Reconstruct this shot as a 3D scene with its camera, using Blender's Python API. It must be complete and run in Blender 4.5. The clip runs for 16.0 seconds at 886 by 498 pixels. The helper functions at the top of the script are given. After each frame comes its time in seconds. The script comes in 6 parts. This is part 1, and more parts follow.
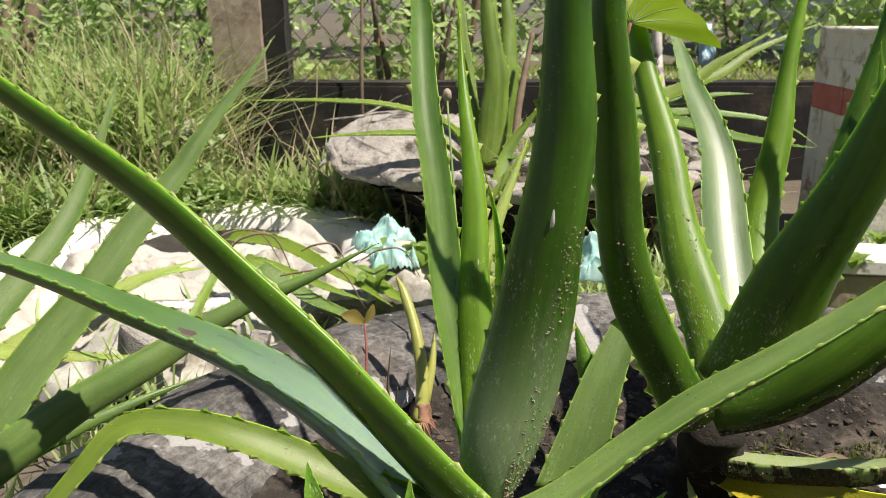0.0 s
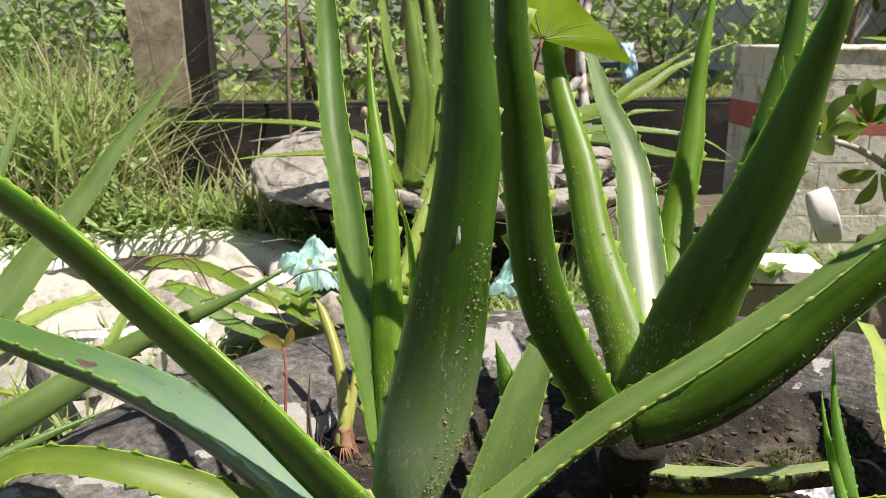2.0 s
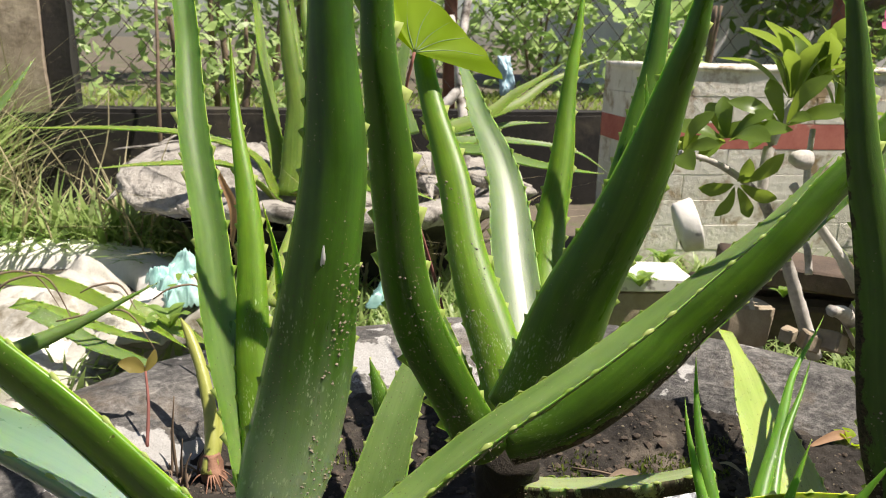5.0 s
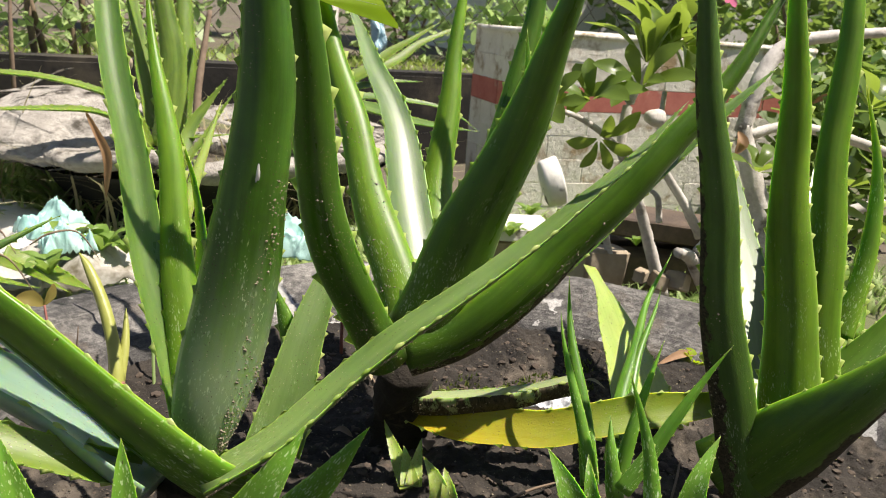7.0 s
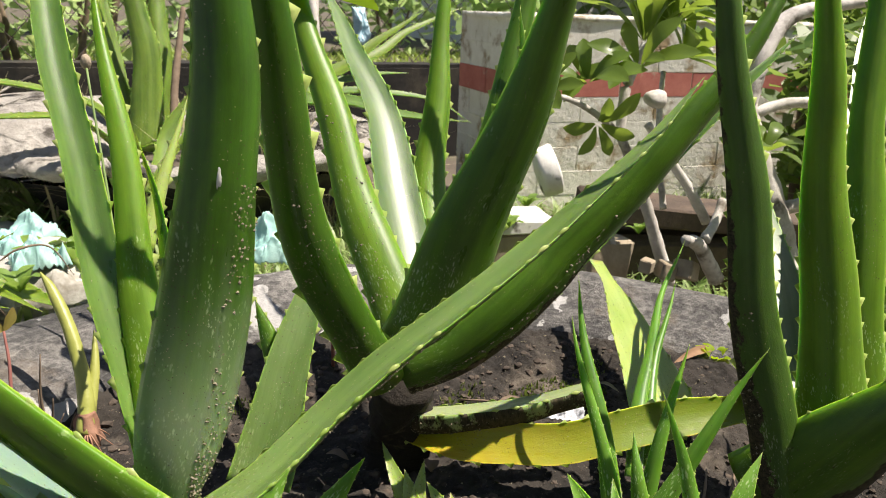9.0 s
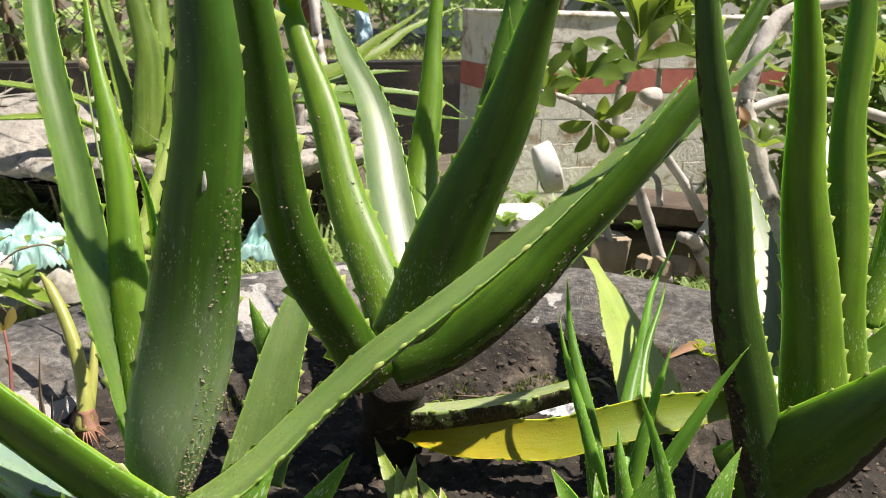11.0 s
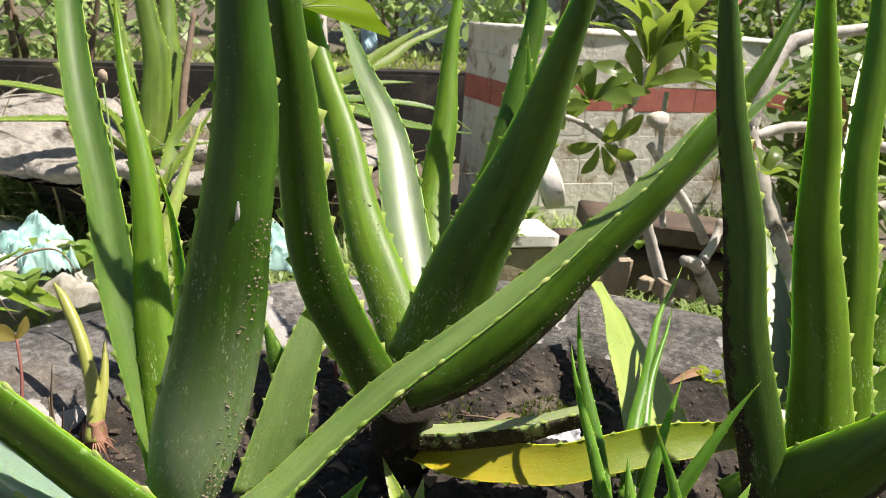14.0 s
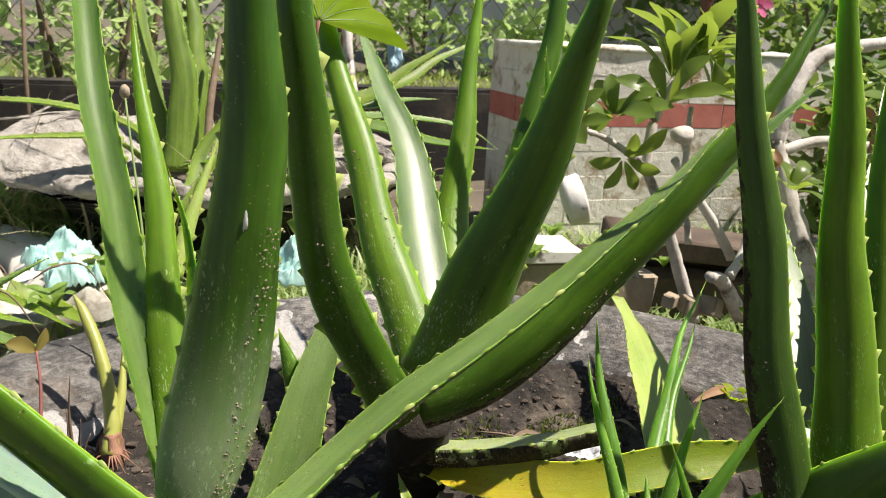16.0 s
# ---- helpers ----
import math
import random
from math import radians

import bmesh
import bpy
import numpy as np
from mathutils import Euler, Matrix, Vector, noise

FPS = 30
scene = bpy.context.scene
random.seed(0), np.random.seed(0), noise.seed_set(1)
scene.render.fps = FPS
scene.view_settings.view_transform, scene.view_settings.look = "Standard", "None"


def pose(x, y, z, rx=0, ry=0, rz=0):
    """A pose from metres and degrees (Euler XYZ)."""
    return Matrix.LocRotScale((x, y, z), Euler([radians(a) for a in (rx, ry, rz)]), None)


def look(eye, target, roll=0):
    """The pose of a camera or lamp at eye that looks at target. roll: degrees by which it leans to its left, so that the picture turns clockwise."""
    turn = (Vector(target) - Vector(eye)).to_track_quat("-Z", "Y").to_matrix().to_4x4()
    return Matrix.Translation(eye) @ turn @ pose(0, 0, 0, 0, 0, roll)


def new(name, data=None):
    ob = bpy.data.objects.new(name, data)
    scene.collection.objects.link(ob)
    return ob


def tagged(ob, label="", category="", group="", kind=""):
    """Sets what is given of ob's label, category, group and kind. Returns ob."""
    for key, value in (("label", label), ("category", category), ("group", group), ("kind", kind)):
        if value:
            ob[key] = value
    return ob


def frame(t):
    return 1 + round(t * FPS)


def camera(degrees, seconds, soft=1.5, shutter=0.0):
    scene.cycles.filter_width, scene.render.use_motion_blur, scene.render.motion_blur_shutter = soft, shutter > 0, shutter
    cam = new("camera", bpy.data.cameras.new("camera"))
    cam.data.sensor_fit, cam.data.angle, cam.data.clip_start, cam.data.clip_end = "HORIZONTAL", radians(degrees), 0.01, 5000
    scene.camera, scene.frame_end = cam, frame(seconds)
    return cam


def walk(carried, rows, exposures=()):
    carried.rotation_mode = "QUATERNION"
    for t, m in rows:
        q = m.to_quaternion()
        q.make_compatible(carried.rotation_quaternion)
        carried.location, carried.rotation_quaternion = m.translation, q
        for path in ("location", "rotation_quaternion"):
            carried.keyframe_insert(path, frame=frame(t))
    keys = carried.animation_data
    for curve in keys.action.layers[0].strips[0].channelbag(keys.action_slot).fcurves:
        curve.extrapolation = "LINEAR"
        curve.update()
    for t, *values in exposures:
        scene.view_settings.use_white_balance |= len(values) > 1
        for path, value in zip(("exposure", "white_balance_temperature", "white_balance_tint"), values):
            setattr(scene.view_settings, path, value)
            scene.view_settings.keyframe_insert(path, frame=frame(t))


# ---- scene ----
cam = camera(58.0, 16.0, soft=0.5)
cam.data.dof.use_dof = True
cam.data.dof.focus_distance, cam.data.dof.aperture_fstop = 0.50, 24.0
ROWS = [
    (0.0, 0.0000, -0.0000, 0.4000, 73.50, -0.00, 0.00),
    (0.5, 0.0089, -0.0118, 0.4067, 74.87, -0.35, -4.55),
    (1.0, 0.0393, 0.0041, 0.4048, 75.56, 0.02, -6.03),
    (1.5, 0.0228, -0.0045, 0.4006, 75.45, 0.60, -5.47),
    (2.0, 0.0165, 0.0090, 0.3966, 74.91, 0.13, -4.66),
    (2.5, 0.0097, 0.0344, 0.3888, 72.73, -0.30, -5.34),
    (3.0, 0.0170, 0.0256, 0.4040, 75.79, -1.23, -9.20),
    (3.5, 0.0283, 0.0239, 0.4031, 75.53, -0.96, -11.33),
    (3.7, 0.0322, 0.0230, 0.4078, 75.76, -0.85, -12.27),
    (5.8, 0.0078, 0.0193, 0.3944, 74.96, -2.17, -13.39),
    (6.0, -0.0022, 0.0110, 0.3987, 74.52, -2.59, -14.44),
    (6.5, -0.0295, -0.0203, 0.3847, 73.47, -4.50, -20.59),
    (7.0, -0.0170, -0.0286, 0.3879, 73.58, -4.20, -22.23),
    (7.5, -0.0053, -0.0175, 0.3897, 74.50, -2.66, -22.37),
    (8.0, 0.0074, 0.0169, 0.3782, 74.24, -1.81, -22.84),
    (8.5, 0.0050, 0.0281, 0.3768, 73.26, -1.99, -23.27),
    (10.8, 0.0119, 0.0131, 0.3842, 72.90, -1.61, -23.23),
    (11.0, 0.0134, 0.0137, 0.3827, 72.83, -1.52, -22.96),
    (11.5, 0.0181, 0.0121, 0.3826, 72.72, -1.45, -22.75),
    (12.0, 0.0204, 0.0138, 0.3816, 72.87, -1.39, -23.13),
    (12.5, 0.0193, 0.0092, 0.3854, 72.87, -1.32, -23.26),
    (13.0, 0.0191, 0.0093, 0.3842, 73.09, -1.26, -23.23),
    (13.5, 0.0134, 0.0110, 0.3829, 72.93, -1.49, -22.96),
    (14.0, -0.0032, 0.0176, 0.3974, 73.23, -3.38, -22.95),
    (14.5, 0.0075, 0.0171, 0.3910, 74.11, -4.28, -22.08),
    (15.0, 0.0114, 0.0148, 0.3939, 74.19, -2.96, -21.97),
    (15.5, 0.0080, 0.0169, 0.3934, 74.34, -2.57, -21.11),
    (16.0, 0.0067, 0.0181, 0.3928, 74.42, -2.96, -20.99),
]
walk(cam, [(t, pose(x, y, z, rx, ry, rz)) for t, x, y, z, rx, ry, rz in ROWS], [(0.0, 0.45, 6700, 17), (3.7, 0.47, 6700, 17), (5.8, 0.69, 6700, 17), (16.0, 0.69, 6700, 17)])

# ---- world and sun ----
SUN = Vector((0.40, -0.175, 0.90)).normalized()
world = bpy.data.worlds.new("sky")
scene.world = world
world.use_nodes = True
wn = world.node_tree.nodes
sky = wn.new("ShaderNodeTexSky")
sky.sky_type, sky.sun_disc = "NISHITA", False
sky.sun_elevation = math.asin(SUN.z)
sky.sun_rotation = math.atan2(SUN.x, SUN.y)
wn["Background"].inputs["Strength"].default_value = 0.056
world.node_tree.links.new(sky.outputs[0], wn["Background"].inputs["Color"])
sun_data = bpy.data.lights.new("sun", "SUN")
sun_data.energy, sun_data.angle, sun_data.color = 5.4, radians(0.6), (1.0, 0.95, 0.84)
sun = new("sun", sun_data)
sun.matrix_world = look(SUN * 20, (0, 0, 0))


# ---- materials ----
def nodes_of(name):
    m = bpy.data.materials.new(name)
    m.use_nodes = True
    nt = m.node_tree
    return m, nt, nt.nodes["Principled BSDF"], nt.nodes["Material Output"]


def noise_node(nt, scale, detail=4.0, rough=0.6, vec=None, dims="3D"):
    n = nt.nodes.new("ShaderNodeTexNoise")
    n.inputs["Scale"].default_value, n.inputs["Detail"].default_value, n.inputs["Roughness"].default_value = scale, detail, rough
    if vec is not None:
        nt.links.new(vec, n.inputs["Vector"])
    return n


def ramp(nt, fac, stops):
    r = nt.nodes.new("ShaderNodeValToRGB")
    els = r.color_ramp.elements
    while len(els) < len(stops):
        els.new(0.5)
    for e, (p, c) in zip(els, stops):
        e.position, e.color = p, (*c, 1) if len(c) == 3 else c
    nt.links.new(fac, r.inputs["Fac"])
    return r.outputs["Color"]


def mix(nt, fac, a, b, kind="MIX"):
    n = nt.nodes.new("ShaderNodeMix")
    n.data_type, n.blend_type = "RGBA", kind
    for socket, v in ((n.inputs[0], fac), (n.inputs[6], a), (n.inputs[7], b)):
        if isinstance(v, (int, float)):
            socket.default_value = v
        elif isinstance(v, tuple):
            socket.default_value = (*v, 1)
        else:
            nt.links.new(v, socket)
    return n.outputs[2]


def coords(nt, kind="Object", stretch=None):
    out = nt.nodes.new("ShaderNodeTexCoord").outputs[kind]
    if stretch is None:
        return out
    mp = nt.nodes.new("ShaderNodeMapping")
    mp.inputs["Scale"].default_value = stretch
    nt.links.new(out, mp.inputs["Vector"])
    return mp.outputs[0]


def bump(nt, bsdf, height, strength=0.4, dist=0.003):
    b = nt.nodes.new("ShaderNodeBump")
    b.inputs["Strength"].default_value, b.inputs["Distance"].default_value = strength, dist
    nt.links.new(height, b.inputs["Height"])
    nt.links.new(b.outputs[0], bsdf.inputs["Normal"])


def surface(name, dark, light, scale=8.0, fine=90.0, rough=0.8, relief=0.4, dist=0.004, stain=None, stain_at=(0.5, 0.6), stain_scale=6.0):
    """A weathered surface: broad tone, fine grain, optional stains with their own outline."""
    m, nt, bsdf, _ = nodes_of(name)
    vec = coords(nt)
    broad, grain = noise_node(nt, scale, vec=vec), noise_node(nt, fine, 6.0, 0.7, vec=vec)
    tone = mix(nt, 0.35, broad.outputs[0], grain.outputs[0])
    col = ramp(nt, tone, [(0.3, dark), (0.7, light)])
    if stain:
        patch = noise_node(nt, stain_scale, 5.0, 0.65, vec=vec)
        mask = ramp(nt, patch.outputs[0], [(stain_at[0], (0, 0, 0)), (stain_at[1], (1, 1, 1))])
        col = mix(nt, mask, col, stain)
    nt.links.new(col, bsdf.inputs["Base Color"])
    bsdf.inputs["Roughness"].default_value = rough
    bump(nt, bsdf, tone, relief, dist)
    return m


def aloe_skin(name, deep, fresh, flecks=0.8, sand=0.0, gloss=0.30, glow=(0.38, 0.72, 0.05), depth=0.008, crust=0.0, side=0.0, wax_sheen=0.0, wax_sheen_at=(0.09, 0.17), wax_sheen_tone=(0.36, 0.47, 0.27), belly=0.0, reach=0.07, fade=-1.6, spec=0.35, tail=None, flesh=0.9):
    """Waxy, light-passing aloe skin: long streaks and bands, pale margins with edge glow painted in, ragged flecks
    towards the base, brown specks, a wax film with sheen painted in, sand grains, a soil crust at the foot. UV "skin"
    runs across and along the leaf in metres, "span" from 0 to 1."""
    m, nt, bsdf, out = nodes_of(name)
    skin = nt.nodes.new("ShaderNodeUVMap")
    skin.uv_map = "skin"
    uv = skin.outputs[0]
    sep = nt.nodes.new("ShaderNodeSeparateXYZ")
    nt.links.new(uv, sep.inputs[0])
    span = nt.nodes.new("ShaderNodeUVMap")
    span.uv_map = "span"
    cut = nt.nodes.new("ShaderNodeSeparateXYZ")
    nt.links.new(span.outputs[0], cut.inputs[0])
    rnd = nt.nodes.new("ShaderNodeObjectInfo").outputs["Random"]

    def scaled(s, vec=None):
        mp = nt.nodes.new("ShaderNodeMapping")
        mp.inputs["Scale"].default_value = s
        nt.links.new(vec or uv, mp.inputs["Vector"])
        nt.links.new(rnd, mp.inputs["Location"])
        return mp.outputs[0]

    def calc(op, a, b, c=None):
        n = nt.nodes.new("ShaderNodeMath")
        n.operation = op
        for k, v in enumerate((a, b) if c is None else (a, b, c)):
            if isinstance(v, (int, float)):
                n.inputs[k].default_value = v
            else:
                nt.links.new(v, n.inputs[k])
        return n.outputs[0]

    # a slightly wavering copy of the skin's coordinates, so that spots are ragged
    waver = nt.nodes.new("ShaderNodeVectorMath")
    waver.operation = "MULTIPLY_ADD"
    nt.links.new(noise_node(nt, 1.0, 3.0, 0.6, scaled((420, 260, 1))).outputs["Color"], waver.inputs[0])
    waver.inputs[1].default_value = (0.0022, 0.0034, 0.0)
    nt.links.new(uv, waver.inputs[2])

    def dots(scale, size, soft):
        v = nt.nodes.new("ShaderNodeTexVoronoi")
        v.inputs["Scale"].default_value = 1.0
        nt.links.new(scaled(scale, waver.outputs[0]), v.inputs["Vector"])
        sp = nt.nodes.new("ShaderNodeSeparateColor")
        nt.links.new(v.outputs["Color"], sp.inputs[0])
        return ramp(nt, v.outputs["Distance"], [(size, (1, 1, 1)), (size + soft, (0, 0, 0))]), sp.outputs[0], sp.outputs[1]

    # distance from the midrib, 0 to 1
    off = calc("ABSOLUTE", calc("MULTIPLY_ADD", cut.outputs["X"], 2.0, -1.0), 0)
    streak = noise_node(nt, 1.0, 4.0, 0.6, scaled((300, 5, 1)))
    band = noise_node(nt, 1.0, 2.0, 0.5, scaled((95, 2.2, 1)))
    cloud = noise_node(nt, 1.0, 5.0, 0.65, scaled((34, 13, 1)))
    tone = mix(nt, 0.5, mix(nt, 0.5, streak.outputs[0], band.outputs[0]), cloud.outputs[0])
    col = ramp(nt, tone, [(0.34, deep), (0.64, fresh)])
    # Far end turns greener; the shade lying on it is put into this colour too.
    if tail:
        col = mix(nt, ramp(nt, calc("MULTIPLY_ADD", cloud.outputs[0], 0.3, cut.outputs["Y"]), [(0.30, (0, 0, 0)), (0.75, (1, 1, 1))]), col, tail)
    # Naturally pale rim, with the glow of thin lit edges put into its colour.
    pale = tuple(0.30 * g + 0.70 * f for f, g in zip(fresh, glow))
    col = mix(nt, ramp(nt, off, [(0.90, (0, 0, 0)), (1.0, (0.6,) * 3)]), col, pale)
    # pale ragged flecks towards the base, of two sizes
    area = noise_node(nt, 1.0, 3.0, 0.6, scaled((60, 26, 1)))
    where = calc("ADD", area.outputs[0], calc("MULTIPLY_ADD", sep.outputs["Y"], fade, reach))
    light = tuple(0.30 * f + 0.70 * c for f, c in zip(fresh, (0.50, 0.58, 0.38)))
    for scale, size, least, give in (((620, 170, 1), 0.20, 0.35, 1.0), ((1300, 420, 1), 0.22, 0.50, 0.8)):
        spot, pick, shade = dots(scale, size, 0.16)
        near = ramp(nt, where, [(0.50, (0, 0, 0)), (0.62, (flecks * give,) * 3)])
        near = mix(nt, 1.0, near, ramp(nt, pick, [(least, (0, 0, 0)), (least + 0.25, (1, 1, 1))]), "MULTIPLY")
        col = mix(nt, mix(nt, 1.0, spot, near, "MULTIPLY"), col, light)
    # small brown scars, few and scattered
    spot, pick, shade = dots((260, 120, 1), 0.08, 0.05)
    col = mix(nt, mix(nt, 1.0, spot, ramp(nt, pick, [(0.90, (0, 0, 0)), (0.91, (0.8,) * 3)]), "MULTIPLY"), col, (0.05, 0.035, 0.015))
    # Whitish wax film that also carries the leaf's sheen, put into the base colour.
    if wax_sheen:
        haze = ramp(nt, calc("MULTIPLY_ADD", cloud.outputs[0], 0.10, calc("MULTIPLY_ADD", band.outputs[0], 0.06, sep.outputs["Y"])), [(wax_sheen_at[0] + 0.03, (wax_sheen,) * 3), (wax_sheen_at[1] + 0.03, (0, 0, 0))])
        col = mix(nt, haze, col, wax_sheen_tone)
    # grains of sand and soil
    grain, pick, shade = dots((940, 800, 1), 0.16, 0.12)
    drift = noise_node(nt, 1.0, 3.0, 0.6, scaled((40, 14, 1)))
    chance = calc("ADD", calc("MULTIPLY", pick, 0.5), drift.outputs[0])
    chance = calc("ADD", chance, calc("MULTIPLY_ADD", sep.outputs["Y"], -0.5, 0.06))
    lim = 0.985 - 0.16 * sand
    seen = mix(nt, 1.0, grain, ramp(nt, chance, [(lim, (0, 0, 0)), (lim + 0.01, (1, 1, 1))]), "MULTIPLY")
    col = mix(nt, seen, col, ramp(nt, shade, [(0.42, (0.07, 0.048, 0.025)), (0.60, (0.34, 0.31, 0.19))]))
    if crust:
        ragged = noise_node(nt, 1.0, 6.0, 0.75, scaled((70, 45, 1)))
        edge = calc("MULTIPLY_ADD", cut.outputs["X"], 2.0 * side, -side) if side else 0.55
        v = calc("ADD", calc("MULTIPLY_ADD", ragged.outputs[0], 2.2, -1.1), edge)
        v = calc("ADD", v, calc("MULTIPLY", sep.outputs["Y"], -1.0 / crust))
        if belly:
            v = calc("ADD", v, calc("MULTIPLY_ADD", calc("GREATER_THAN", sep.outputs["X"], 0.25), belly, -belly))
        mud = ramp(nt, v, [(0.30, (0, 0, 0)), (0.42, (0.96,) * 3)])
        col = mix(nt, mud, col, ramp(nt, noise_node(nt, 1.0, 5.0, 0.8, scaled((420, 420, 1))).outputs[0], [(0.35, (0.008, 0.006, 0.004)), (0.68, (0.085, 0.062, 0.04))]))
    nt.links.new(col, bsdf.inputs["Base Color"])
    rough = nt.nodes.new("ShaderNodeMapRange")
    rough.inputs["From Min"].default_value, rough.inputs["From Max"].default_value = 0.3, 0.7
    rough.inputs["To Min"].default_value, rough.inputs["To Max"].default_value = gloss - 0.12, gloss + 0.18
    nt.links.new(mix(nt, 0.5, cloud.outputs[0], band.outputs[0]), rough.inputs["Value"])
    wet = rough.outputs[0]
    pores = noise_node(nt, 1.0, 2.0, 0.5, scaled((1500, 700, 1)))
    relief = mix(nt, 0.15, tone, pores.outputs[0])
    if crust:
        wet = mix(nt, mud, wet, (0.95,) * 3)
        keep = nt.nodes.new("ShaderNodeMapRange")
        keep.inputs["To Min"].default_value, keep.inputs["To Max"].default_value = flesh, 0.0
        nt.links.new(mud, keep.inputs["Value"])
        nt.links.new(keep.outputs[0], bsdf.inputs["Subsurface Weight"])
        bump(nt, bsdf, mix(nt, 0.5, relief, ragged.outputs[0]), 0.3, 0.004)
    else:
        bsdf.inputs["Subsurface Weight"].default_value = flesh
        bump(nt, bsdf, relief, 0.20, 0.002)
    nt.links.new(wet, bsdf.inputs["Roughness"])
    bsdf.inputs["Specular IOR Level"].default_value = spec
    bsdf.subsurface_method = "RANDOM_WALK"
    bsdf.inputs["Subsurface Radius"].default_value = (0.55, 1.0, 0.14)
    bsdf.inputs["Subsurface Scale"].default_value = depth
    return m


def thin_leaf(name, dark, light, through_colour, share=0.45, rough=0.45, scale=30.0):
    """Thin foliage that lets light through."""
    m, nt, bsdf, out = nodes_of(name)
    n = noise_node(nt, scale, vec=coords(nt))
    isl = nt.nodes.new("ShaderNodeNewGeometry").outputs["Random Per Island"]
    tone = mix(nt, 0.6, n.outputs[0], isl)
    col = ramp(nt, tone, [(0.2, dark), (0.8, light)])
    nt.links.new(col, bsdf.inputs["Base Color"])
    bsdf.inputs["Roughness"].default_value = rough
    tr = nt.nodes.new("ShaderNodeBsdfTranslucent")
    nt.links.new(mix(nt, 0.5, col, through_colour), tr.inputs["Color"])
    mx = nt.nodes.new("ShaderNodeMixShader")
    mx.inputs[0].default_value = share
    nt.links.new(bsdf.outputs[0], mx.inputs[1])
    nt.links.new(tr.outputs[0], mx.inputs[2])
    nt.links.new(mx.outputs[0], out.inputs["Surface"])
    return m


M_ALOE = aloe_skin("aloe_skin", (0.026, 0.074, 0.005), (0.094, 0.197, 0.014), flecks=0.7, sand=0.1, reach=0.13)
M_ALOE_SANDY = aloe_skin("sandy_aloe_skin", (0.013, 0.046, 0.003), (0.062, 0.161, 0.009), flecks=0.9, sand=0.5, wax_sheen=0.48, depth=0.004, reach=0.22, fade=-2.1, gloss=0.34, spec=0.40)
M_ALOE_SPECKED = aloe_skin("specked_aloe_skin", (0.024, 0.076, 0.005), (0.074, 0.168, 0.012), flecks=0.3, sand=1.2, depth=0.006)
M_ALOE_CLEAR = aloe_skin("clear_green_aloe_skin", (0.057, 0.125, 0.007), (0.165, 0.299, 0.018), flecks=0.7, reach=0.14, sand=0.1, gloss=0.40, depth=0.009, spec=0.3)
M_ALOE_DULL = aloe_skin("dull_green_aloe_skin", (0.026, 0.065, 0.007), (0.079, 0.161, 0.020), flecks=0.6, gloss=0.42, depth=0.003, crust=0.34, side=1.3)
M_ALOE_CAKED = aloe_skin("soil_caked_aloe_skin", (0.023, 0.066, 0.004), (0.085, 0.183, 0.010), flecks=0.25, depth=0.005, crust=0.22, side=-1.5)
# Blue-white sheen of this leaf is painted in through the wax film.
M_ALOE_WAX_SHEEN = aloe_skin("waxy_blue_sheen_aloe_skin", (0.034, 0.100, 0.016), (0.125, 0.225, 0.066), flecks=0.0, gloss=0.30, wax_sheen=0.42, wax_sheen_at=(0.13, 0.30), wax_sheen_tone=(0.35, 0.49, 0.47), depth=0.004, spec=0.6)
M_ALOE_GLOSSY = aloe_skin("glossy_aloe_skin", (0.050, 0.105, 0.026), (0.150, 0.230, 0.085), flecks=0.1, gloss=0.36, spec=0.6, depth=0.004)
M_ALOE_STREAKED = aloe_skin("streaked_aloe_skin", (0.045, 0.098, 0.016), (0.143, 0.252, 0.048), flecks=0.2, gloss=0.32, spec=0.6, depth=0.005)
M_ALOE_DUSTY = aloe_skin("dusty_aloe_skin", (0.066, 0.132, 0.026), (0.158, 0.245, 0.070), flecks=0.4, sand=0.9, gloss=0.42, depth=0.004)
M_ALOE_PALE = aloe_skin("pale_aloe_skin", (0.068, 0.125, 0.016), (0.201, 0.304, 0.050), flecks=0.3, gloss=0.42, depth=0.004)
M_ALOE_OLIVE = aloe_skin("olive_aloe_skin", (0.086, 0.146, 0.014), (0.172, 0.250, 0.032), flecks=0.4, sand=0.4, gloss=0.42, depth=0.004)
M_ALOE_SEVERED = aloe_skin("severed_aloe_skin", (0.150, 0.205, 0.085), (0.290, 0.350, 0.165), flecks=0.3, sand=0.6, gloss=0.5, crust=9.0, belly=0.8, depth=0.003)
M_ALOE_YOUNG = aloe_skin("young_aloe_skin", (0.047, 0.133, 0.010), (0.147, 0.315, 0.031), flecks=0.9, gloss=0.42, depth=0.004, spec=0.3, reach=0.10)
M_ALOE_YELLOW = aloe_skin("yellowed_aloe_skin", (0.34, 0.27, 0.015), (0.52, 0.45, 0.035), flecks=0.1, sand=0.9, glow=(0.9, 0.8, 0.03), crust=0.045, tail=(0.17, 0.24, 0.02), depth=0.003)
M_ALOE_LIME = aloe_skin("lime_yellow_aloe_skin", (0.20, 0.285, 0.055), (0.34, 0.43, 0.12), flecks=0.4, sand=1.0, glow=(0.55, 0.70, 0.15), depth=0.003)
M_TOOTH = thin_leaf("tooth_horn", (0.22, 0.36, 0.05), (0.52, 0.60, 0.20), (0.5, 0.7, 0.10), 0.4, 0.35, 400.0)
M_SOIL = surface("damp_soil", (0.007, 0.006, 0.0045), (0.052, 0.043, 0.033), scale=14, fine=260, rough=0.95, relief=1.0, dist=0.006, stain=(0.120, 0.100, 0.076), stain_at=(0.54, 0.66), stain_scale=13)
